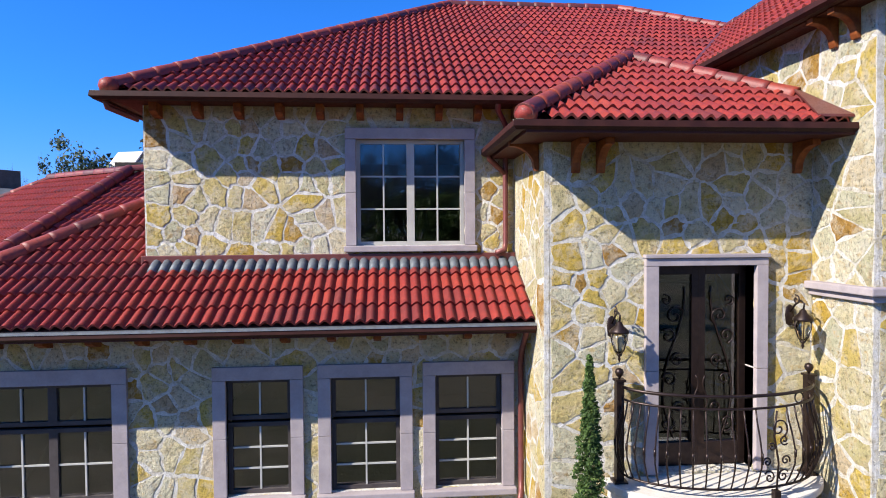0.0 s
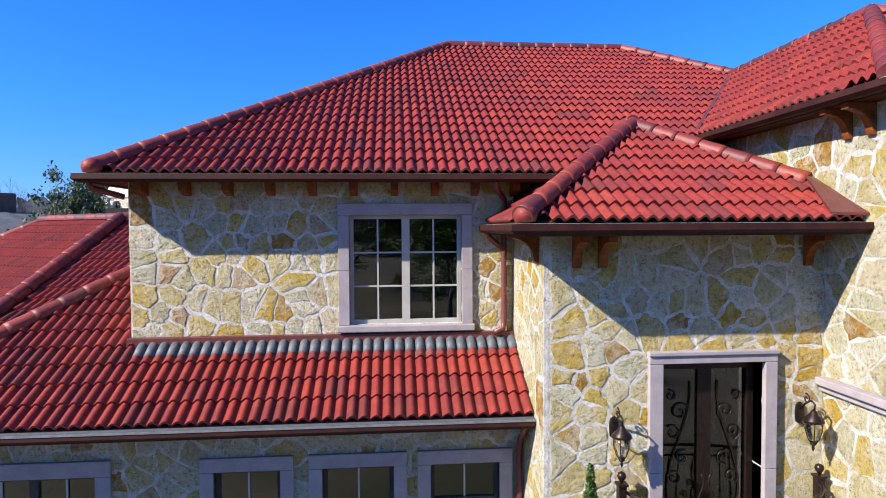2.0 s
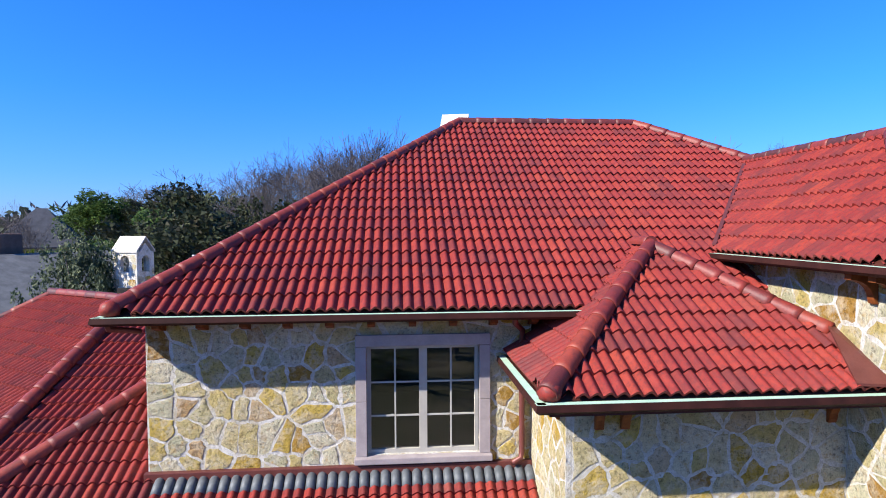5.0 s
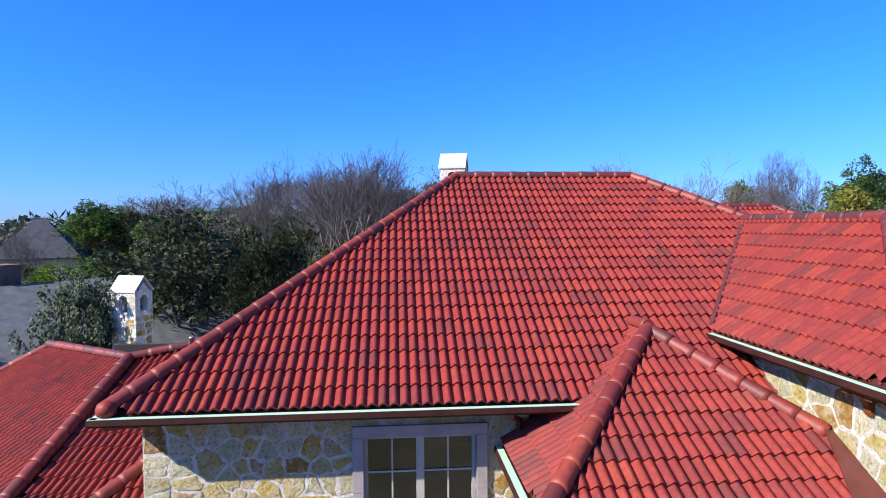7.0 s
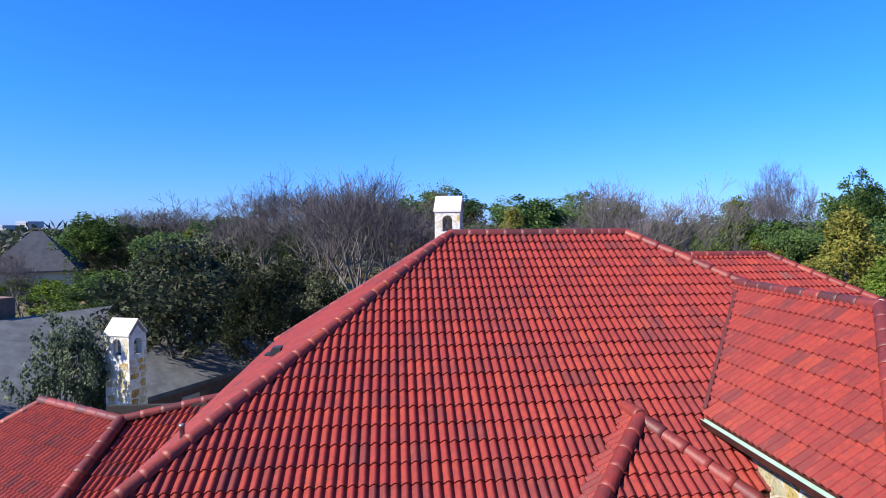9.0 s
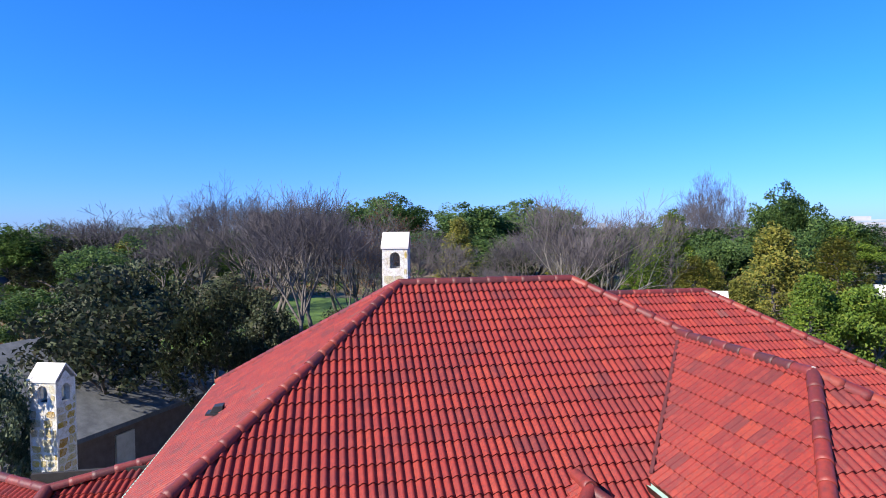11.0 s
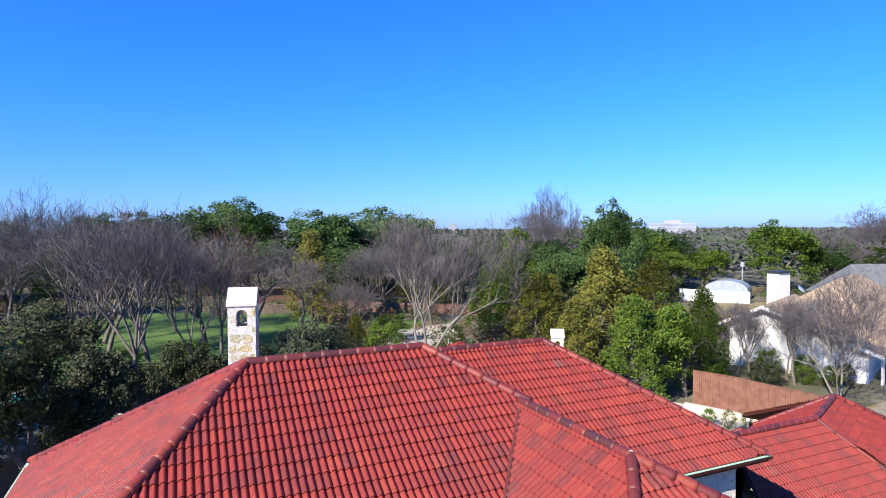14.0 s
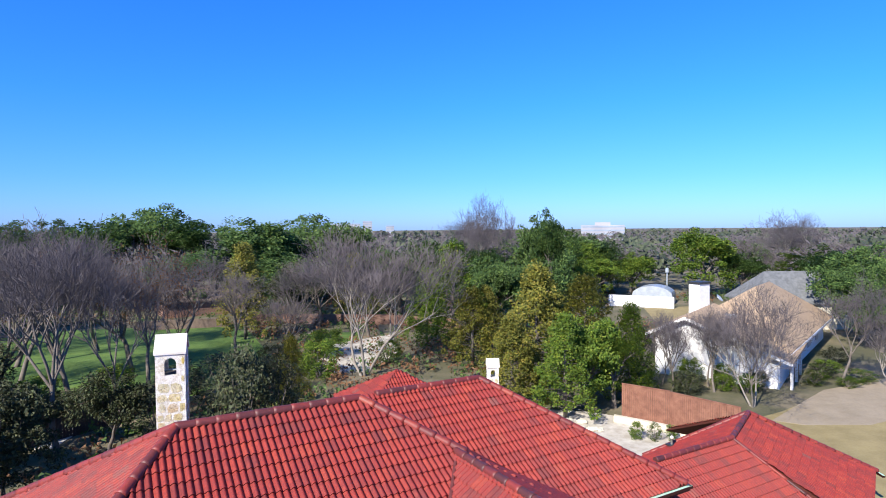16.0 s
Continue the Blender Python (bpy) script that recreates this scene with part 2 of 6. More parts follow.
def ground_build(n, l, p):
    a, b = noise_node(n, l, 0.11, 6, 0.65), noise_node(n, l, 2.2, 6, 0.7)
    c = ramp(n, l, a, [(0.3, (0.045, 0.055, 0.02)), (0.47, (0.10, 0.095, 0.045)), (0.6, (0.20, 0.165, 0.105)), (0.75, (0.07, 0.075, 0.03))])
    c = mixc(n, l, math_node(n, l, 'MULTIPLY', b, 0.6), c, (0.05, 0.042, 0.025))
    l.new(c, p.inputs["Base Color"])
    p.inputs["Roughness"].default_value = 0.95
    bump(n, l, p, b, 0.7, 0.08)


M_GROUND = mat("leaf_litter_ground", ground_build)
M_LAWN = plain("green_lawn", (0.045, 0.10, 0.010), (0.10, 0.165, 0.024), 0.5, 0.9, 0, 0.05, 9)
M_DRYLAWN = plain("winter_lawn", (0.205, 0.16, 0.068), (0.275, 0.22, 0.10), 0.6, 0.95, 0, 0.03, 12)
M_CONCRETE = plain("tan_concrete", (0.23, 0.185, 0.125), (0.29, 0.235, 0.165), 0.8, 0.9, 0, 0.004, 20)
M_GRAVEL = plain("pale_gravel", (0.34, 0.30, 0.24), (0.52, 0.48, 0.41), 1.6, 0.95, 0, 0.04, 7)
M_WATER = plain("pool_water", (0.02, 0.30, 0.30), (0.05, 0.42, 0.40), 0.5, 0.08, 0, 0.01, 3)
g = Mesh()
XS = [-4000, -1200, -400, -160, -100, -70, -50, -36, -26, -18, -12, -6, 0, 6, 12, 18, 24, 30, 38, 48, 60, 80, 110, 170, 400, 1200, 4000]
YS = [-4000, -1000, -300, -100, -40, -15, 0, 8, 9, 10, 11, 12, 14, 18, 22, 26, 34, 50, 80, 120, 200, 400, 1000, 4000]
g.add([(x, y, height(x, y)) for y in YS for x in XS], [(j * len(XS) + i, j * len(XS) + i + 1, (j + 1) * len(XS) + i + 1, (j + 1) * len(XS) + i) for j in range(len(YS) - 1) for i in range(len(XS) - 1)])
single("ground", g, M_GROUND, "leaf-littered brown and green ground around the houses", "ground", kind="structure", fix=False)


def sheet(name, pts, z, material, label, category):
    """A thin slab on the ground."""
    m = Mesh().prism([(x, y, height(x, y) - 0.05) for x, y in pts], (0, 0, 0.05 + z))
    return single(name, m, material, label, category, kind="structure")


# ---- house: roofs ----
P_TILE, L_TILE = 0.1425, 0.343      # width of one roll and length of a course
house = thing("house", "two-storey stone villa with red clay tile hip roofs", "house")


def clip_poly(poly, a, b):
    """The part of a 3D outline to the left of the plan line from a to b."""
    out, n = [], len(poly)
    side = [(b[0] - a[0]) * (p[1] - a[1]) - (b[1] - a[1]) * (p[0] - a[0]) for p in poly]
    for i in range(n):
        p, q, s, t = poly[i], poly[(i + 1) % n], side[i], side[(i + 1) % n]
        if s >= 0:
            out.append(p)
        if (s >= 0) != (t >= 0):
            k = s / (s - t)
            out.append(tuple(p[c] + (q[c] - p[c]) * k for c in range(3)))
    return out


def tile_shape():
    """One double-roll tile: across, up the slope, height over the deck."""
    v, f, n = [], [], 16
    for k in range(n + 1):
        s = 2 * P_TILE * k / n
        h = 0.054 * (0.5 - 0.5 * math.cos(2 * math.pi * s / P_TILE)) ** 0.75
        v += [(s, -0.012, 0.012 + h), (s, -0.012, 0.044 + h), (s, L_TILE + 0.03, 0.006 + h)]
    for k in range(n):
        a, b = 3 * k, 3 * k + 3
        f += [(a, b, b + 1, a + 1)]
    k0 = len(v)
    v += [v[3 * k + 1] for k in range(n + 1)]
    for k in range(n):
        f += [(k0 + k, k0 + k + 1, 3 * k + 5, 3 * k + 2)]
    return v, f


TILE_V, TILE_F = tile_shape()
tm = Mesh().add(TILE_V, TILE_F)
TILE_DATA = tm.data("tile", M_TILE, smooth=True, fix=False)


def roof_plane(name, poly, eave, along, slope, near, label, most=300, deck=True):
    """poly: plan outline, anticlockwise. eave: a point on the lower edge (x, y, z). along: plan direction of the eave, with the roof
    rising to its left."""
    e = Vector((along[0], along[1], 0)).normalized()
    up = Vector((-e.y, e.x, slope)).normalized()
    nor = e.cross(up)
    o = Vector(eave)
    frame_m = Matrix((e, up, nor)).transposed()
    plan_z = lambda p: o.z + slope * ((p[0] - o.x) * -e.y + (p[1] - o.y) * e.x)
    d = Mesh().prism([(p[0], p[1], plan_z(p) - 0.1) for p in poly], (0, 0, 0.1))
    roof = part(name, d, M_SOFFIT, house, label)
    uv = [((Vector((p[0], p[1], plan_z(p))) - o).dot(e), (Vector((p[0], p[1], plan_z(p))) - o).dot(up)) for p in poly]
    s0, s1 = min(a for a, b in uv), max(a for a, b in uv)
    u1 = max(b for a, b in uv)
    edges = list(zip(poly, poly[1:] + poly[:1]))
    whole, cut = [], []
    u0 = min(b for a, b in uv)
    for j in range(int(u0 / L_TILE) - 1, int(u1 / L_TILE) + 1):
        for i in range(int(s0 / (2 * P_TILE)) - 2, int(s1 / (2 * P_TILE)) + 2):
            base = o + e * (i * 2 * P_TILE) + up * (j * L_TILE)
            corners = [base + e * a + up * b for a in (0, 2 * P_TILE) for b in (-0.012, L_TILE + 0.03)]
            side = [[(b[0] - a[0]) * (c.y - a[1]) - (b[1] - a[1]) * (c.x - a[0]) for c in corners] for a, b in edges]
            low = [min(s) / (Vector(b) - Vector(a)).length for s, (a, b) in zip(side, edges)]
            if any(max(s) < 0 for s in side):
                continue
            (whole if min(low) > -0.03 else cut).append(base)
    whole.sort(key=lambda b: (b - Vector(near)).length)
    for base in whole[:most]:
        ob = new("tile", TILE_DATA)
        ob.parent = roof
        ob.matrix_world = Matrix.Translation(base) @ frame_m.to_4x4() @ pose(0, 0, 0, random.uniform(-0.3, 0.3), random.uniform(-0.5, 0.5), random.uniform(-0.25, 0.25))
    rest = Mesh()
    for base in whole[most:]:
        rest.add([base + frame_m @ Vector(p) for p in TILE_V], TILE_F)
    for base in cut:
        w = [tuple(base + frame_m @ Vector(p)) for p in TILE_V]
        shared, faces = {}, []
        verts = []
        for f in TILE_F:
            poly3 = [w[k] for k in f]
            for a, b in edges:
                poly3 = clip_poly(poly3, a, b)
                if len(poly3) < 3:
                    break
            if len(poly3) < 3:
                continue
            idx = []
            top = f[0] >= 51 or f[-1] % 3 == 2
            for p in poly3:
                key = (round(p[0], 4), round(p[1], 4), round(p[2], 4), top)
                if key not in shared:
                    shared[key] = len(verts)
                    verts.append(p)
                if not idx or idx[-1] != shared[key]:
                    idx.append(shared[key])
            if len(set(idx)) == len(idx) and len(idx) > 2:
                faces.append(tuple(idx))
        if faces:
            rest.add(verts, faces)
    if rest.f:
        tagged(part("tile_field", rest, M_TILE, roof, smooth=True, fix=False), kind="stuff")
    return roof


def cap_row(parent, a, b, r=0.105, step=0.36, name="ridge_tile"):
    """Half-round cap tiles in a row from a (lower) to b (upper)."""
    a, b = Vector(a), Vector(b)
    n = max(1, round((b - a).length / step))
    d = (b - a).normalized()
    side = d.cross(Vector((0, 0, 1))).normalized()
    up = side.cross(d)
    m, k = Mesh(), 10
    ln = (b - a).length / n
    for t, rr in ((-0.03, r * 1.06), (ln * 0.12, r * 1.05), (ln + 0.02, r * 0.95)):
        for q in range(k + 1):
            an = math.pi * (q / k) * 1.16 - 0.08 * math.pi
            m.v.append((math.cos(an) * rr, t, math.sin(an) * rr))
    for t in range(2):
        m.f += [(t * (k + 1) + q, t * (k + 1) + q + 1, (t + 1) * (k + 1) + q + 1, (t + 1) * (k + 1) + q) for q in range(k)]
    m.f.append(tuple(range(k + 1)))
    data = m.data(name, M_HIP if name == "hip_tile" else M_CAP, smooth=False)
    for f in data.polygons:
        f.use_smooth = len(f.vertices) == 4
    rot = Matrix((side, d, up)).transposed().to_4x4()
    for i in range(n):
        ob = new(name, data)
        ob.parent = parent
        ob.matrix_world = Matrix.Translation(a + d * (ln * i) + up * 0.03) @ rot @ pose(0, 0, 0, random.uniform(-0.6, 0.6), random.uniform(-1.5, 1.5), random.uniform(-0.6, 0.6))


def gutter(pts, name="gutter", label="aged copper eaves gutter with green inside", lining=None):
    """A trough along the eave: outer wall, bottom and a patinated inside. pts run with the house on the left."""
    prof = [(0.0, 0.02), (0.012, -0.05), (-0.03, -0.085), (-0.115, -0.085), (-0.125, 0.02), (-0.112, 0.02), (-0.105, -0.05), (-0.015, -0.05), (-0.012, 0.02)]
    m, n = Mesh(), len(prof)
    P = [Vector(p) for p in pts]
    for i, p in enumerate(P):
        d0 = (P[i] - P[i - 1]).normalized() if i else (P[1] - P[0]).normalized()
        d1 = (P[i + 1] - P[i]).normalized() if i + 1 < len(P) else d0
        o0, o1 = Vector((d0.y, -d0.x, 0)), Vector((d1.y, -d1.x, 0))
        w = (o0 + o1)
        w = w / max(0.3, w.dot(o0))
        m.v += [tuple(p + w * a + Vector((0, 0, h))) for a, h in prof]
    for i in range(len(P) - 1):
        m.f += [(i * n + k, i * n + (k + 1) % n, (i + 1) * n + (k + 1) % n, (i + 1) * n + k) for k in range(n)]
    m.f += [tuple(range(n)), tuple(range((len(P) - 1) * n, len(P) * n))]
    g = part("gutter", m, M_COPPER, house, label)
    if lining:
        # thin pale bar along the outer top edge
        lip = Mesh()
        for a, b in zip(P, P[1:]):
            d = (b - a).normalized()
            o = Vector((d.y, -d.x, 0))
            lip.prism([a + o * 0.002 + Vector((0, 0, -0.002)), a + o * 0.014 + Vector((0, 0, -0.002)), a + o * 0.014 + Vector((0, 0, 0.024)), a + o * 0.002 + Vector((0, 0, 0.024))], b - a)
        part("gutter_lip", lip, lining, g, "pale metal lip along the gutter's outer edge")
    lin = Mesh()
    for i in range(len(P) - 1):
        d = (P[i + 1] - P[i]).normalized()
        o = Vector((d.y, -d.x, 0))
        lin.prism([P[i] - o * 0.102 + Vector((0, 0, 0.004)), P[i + 1] - o * 0.102 + Vector((0, 0, 0.004)), P[i + 1] - o * 0.014 + Vector((0, 0, 0.004)), P[i] - o * 0.014 + Vector((0, 0, 0.004))], (0, 0, 0.018))
    part("gutter_lining", lin, M_LEAD if lining else M_PATINA, g, "dull grey lining" if lining else "pale green copper patina")
    return g


# main hip roof
A0, AL, RY, RZ, AZ = 7.98, -4.45, 13.95, 10.50, 7.03
SA = (RZ - AZ) / (RY - A0)
RL, RR = 0.65, 4.76
roof_a = roof_plane("main_roof_front", [(AL, A0), (10.7, A0), (RR, RY), (RL, RY)], (AL, A0, AZ), (1, 0), SA, (0, A0, 7), "red tiled front slope of the main hip roof")
SL = (RZ - AZ) / (RL - AL)
roof_plane("main_roof_side", [(AL, A0), (RL, RY), (AL, 19.92)], (AL, 19.92, AZ), (0, -1), SL, (-3, 12, 8), "red tiled side slope of the main hip roof", 200)
d = Mesh().add([(AL, 19.92, AZ), (10.7, 19.92, AZ), (RR, RY, RZ), (RL, RY, RZ), (10.7, A0, AZ)], [(0, 1, 2, 3), (1, 4, 2)])
part("main_roof_back", d, M_TILE, house, "red tiled rear slope of the main roof")
cap_row(roof_a, (AL + 0.02, A0 + 0.02, AZ + 0.05), (RL, RY, RZ + 0.01), 0.105, name="hip_tile")
cap_row(roof_a, (RL, RY, RZ + 0.01), (RR, RY, RZ + 0.01), 0.1, 0.42)
cap_row(roof_a, (6.62, 12.05, 9.42), (RR, RY, RZ + 0.01), 0.1, 0.42, name="hip_tile")
cap_row(roof_a, (AL, 19.9, AZ + 0.03), (RL, RY, RZ + 0.01), 0.1, 0.42, name="hip_tile")
gutter([(AL - 0.15, 19.9, AZ - 0.03), (AL - 0.15, A0 - 0.15, AZ - 0.03), (2.0, A0 - 0.15, AZ - 0.03)])

# second ridge, behind and to the side
CY, CZ = 16.2, 9.84
SC = SA
roof_c = roof_plane("rear_roof_front", [(5.0, 11.6), (13.9, 11.6), (9.74, CY), (5.2, CY)], (5.0, 11.6, CZ - SC * (CY - 11.6)), (1, 0), SC, (9, 12, 8), "red tiled front slope of the rear wing roof", 300)
d = Mesh().add([(13.9, 11.6, 7.2), (9.74, CY, CZ), (5.2, CY, CZ), (5.2, 20.8, 7.2), (13.9, 20.8, 7.2)], [(0, 4, 1), (1, 4, 3, 2)])
part("rear_roof_back", d, M_TILE, house, "red tiled rear slope of the rear wing")
cap_row(roof_c, (6.2, CY, CZ + 0.01), (9.74, CY, CZ + 0.01), 0.1, 0.42)
cap_row(roof_c, (13.88, 11.62, 7.22), (9.74, CY, CZ + 0.01), 0.1, 0.4, name="hip_tile")
gutter([(9.0, 11.48, 7.16), (14.02, 11.48, 7.16), (14.02, 20.0, 7.16)])

# projecting wing with its hip end
RX, WZ, WY, WE, WF, WEZ, WX = 6.42, 9.44, 8.46, 4.13, 5.5, 7.72, 9.61
SR = (WZ - WEZ) / (RX - WE)
roof_r = roof_plane("wing_roof_side", [(WE, WF), (RX, WY), (RX, 12.4), (WE, 9.2)], (WE, 9.2, WEZ), (0, -1), SR, (4.2, 7, 8), "red tiled side slope of the projecting wing", 200)
SF = (WZ - WEZ) / (WY - WF)
roof_plane("wing_roof_front", [(WE, WF), (WX, WF), (RX, WY)], (WE, WF, WEZ), (1, 0), SF, (6, 6, 8), "red tiled hip end of the projecting wing", 120)
roof_plane("wing_roof_far_side", [(WX, WF), (WX, 12.0), (RX, 12.4), (RX, WY)], (WX, WF, WEZ), (0, 1), (WZ - WEZ) / (WX - RX), (9, 7, 8), "red tiled far slope of the projecting wing", 60)
cap_row(roof_r, (WE, WF, WEZ + 0.03), (RX, WY, WZ + 0.01), 0.105, name="hip_tile")
cap_row(roof_r, (WX, WF, WEZ + 0.03), (RX, WY, WZ + 0.01), 0.105, name="hip_tile")
cap_row(roof_r, (RX, WY, WZ + 0.01), (RX, 12.1, WZ + 0.01), 0.1, 0.4)
gutter([(WE - 0.15, 9.1, WEZ - 0.03), (WE - 0.15, WF - 0.15, WEZ - 0.03), (9.7, WF - 0.15, WEZ - 0.03)])

valley = Mesh().prism([(4.155, 9.16, 7.83), (4.105, 9.19, 7.83), (6.19, 11.84, 9.38), (6.24, 11.81, 9.38)], (0, 0, 0.012))
part("valley_flashing", valley, M_FLASH, house, "dark metal valley flashing between two roof slopes")

# entrance bay
BX, BY, BZ, BE, BF, BEZ = 2.93, 8.79, 7.80, 0.70, 6.14, 6.36
SBF, SBL = (BZ - BEZ) / (BY - BF), (BZ - BEZ) / (BX - BE)
roof_b = roof_plane("bay_roof_front", [(BE, BF), (4.42, BF), (4.42, 6.9), (BX, BY)], (BE, BF, BEZ), (1, 0), SBF, (2, 6, 6), "red tiled front slope of the entrance bay", 200)
roof_plane("bay_roof_side", [(BE, BF), (BX, BY), (BX, 9.3), (BE, 9.3)], (BE, 9.3, BEZ), (0, -1), SBL, (1, 6.5, 6.6), "red tiled side slope of the entrance bay", 100)
roof_plane("bay_roof_far_side", [(4.42, 6.9), (4.42, 9.4), (BX, 9.3), (BX, BY)], (4.42, 6.9, 6.79), (0, 1), 0.68, (4, 8, 7), "red tiled far slope of the entrance bay", 60)
cap_row(roof_b, (BE, BF, BEZ + 0.05), (BX, BY, BZ + 0.02), 0.11, name="hip_tile")
cap_row(roof_b, (4.36, 7.0, 6.84), (BX, BY, BZ + 0.01), 0.105, name="hip_tile")
cap_row(roof_b, (BX, BY, BZ + 0.05), (BX - 0.03, 9.25, BZ + 0.05), 0.1, 0.42)
gutter([(BE - 0.15, 8.3, BEZ - 0.03), (BE - 0.15, BF - 0.15, BEZ - 0.03), (4.42, BF - 0.15, BEZ - 0.03)])
part("flashing", Mesh().prism([(4.415, 6.05, 6.42), (4.02, 6.1, 6.43), (4.3, 6.9, 6.9), (4.415, 7.05, 6.95)], (0, 0, 0.03)), M_FLASH, house, "brown metal roof flashing against the stone wall")

# lower front roof
LE, LZ, LW = 7.16, 4.03, 8.4
SLO = 0.583
roof_l = roof_plane("lower_roof_front", [(-4.065, LE), (1.05, LE), (1.05, LW), (-4.065, LW)], (-7.2, LE, LZ), (1, 0), SLO, (-1, 7.2, 4), "red tiled lean-to roof over the ground floor windows", 300)
roof_plane("lower_roof_end", [(-7.2, LE), (-4.065, LE), (-4.065, 10.58)], (-7.2, LE, LZ), (1, 0), SLO, (-4, 7.2, 4), "red tiled lean-to roof with hipped end", 200)
cap_row(roof_l, (-7.2, LE, LZ + 0.05), (-4.3, 10.35, LZ + SLO * 3.2 + 0.02), 0.11, name="hip_tile")
gutter([(-7.4, 7.03, LZ - 0.03), (1.04, 7.03, LZ - 0.03)], label="dark eaves gutter with pale metal lip", lining=M_PIPE)
top = LZ + SLO * (LW - LE)
for k in range(int(5.2 / P_TILE)):
    x = -7.2 + (22 + k) * P_TILE
    part("lead_roll", Mesh().tube([(x + P_TILE / 2, LW - 0.26, top - 0.115), (x + P_TILE / 2, LW - 0.14, top - 0.045), (x + P_TILE / 2, LW - 0.03, top + 0.02)], [0.066, 0.07, 0.066], 10), M_LEAD, roof_l, smooth=True)
part("flashing", Mesh().box(-4.2, 1.04, 8.31, 8.4, top - 0.02, top + 0.11), M_FLASH, house, "brown metal flashing strip along the wall foot", 0.01)

# rear left wing, turned away from the front
QB, QC, QA = 0.058, 0.479, 0.32
qz = lambda x, y: QA + QB * x + QC * y
roof_q = roof_plane("side_wing_roof_inner", [(-7.55, 8.1), (-4.1, 8.1), (-4.1, 14.2), (-6.5, 13.65)], (-7.55, 8.1, qz(-7.55, 8.1)), (QC, -QB), math.hypot(QB, QC), (-5, 9, 5), "red tiled slope of the side wing", 200)
FE = Vector((2.18, -1.5, 0)).normalized()
FS = 0.54
FJ = Vector((-6.6, 13.6, 6.5))
fz = lambda x, y: FJ.z + FS * (Vector((x, y, 0)) - Vector((FJ.x, FJ.y, 0))).dot(Vector((-FE.y, FE.x, 0)))
roof_f = roof_plane("side_wing_roof_outer", [(-14.0, 12.55), (-7.55, 8.1), (-6.55, 13.55), (-9.2, 15.4)], (-7.55, 8.1, fz(-7.55, 8.1)), (FE.x, FE.y), FS, (-8, 11, 5), "red tiled outer slope of the side wing", 250)
cap_row(roof_q, (-7.55, 8.1, qz(-7.55, 8.1) + 0.06), (-6.55, 13.6, 6.56), 0.13, name="hip_tile")
cap_row(roof_f, (-9.2, 15.4, 6.55), (-6.55, 13.6, 6.56), 0.1, 0.42)
cap_row(roof_q, (-6.55, 13.6, 6.56), (-4.2, 14.3, 6.9), 0.1, 0.42)
cap_row(roof_f, (-14.0, 12.6, 3.7), (-9.2, 15.4, 6.5), 0.1, 0.42, name="hip_tile")

# pale bedding mortar where the hips meet
for x, y, z in ((BX, BY, BZ + 0.125), (RX, WY, WZ + 0.125)):
    part("mortar_patch", Mesh().lathe([(0.06, -0.04), (0.05, 0.0), (0.03, 0.018), (0.006, 0.024)], (x, y, z), 9), M_CAPSTONE, house, "pale bedding mortar", smooth=True)
for x, y, z in ((AL + 0.03, A0 + 0.0, AZ + 0.06), (BE + 0.02, BF + 0.02, BEZ + 0.06)):
    part("hip_starter", Mesh().lathe([(0.02, -0.06), (0.11, -0.05), (0.13, 0.02), (0.11, 0.09), (0.05, 0.13), (0.01, 0.14)], (x, y, z), 12), M_TILE, house, "rounded hip starter tile", smooth=True)


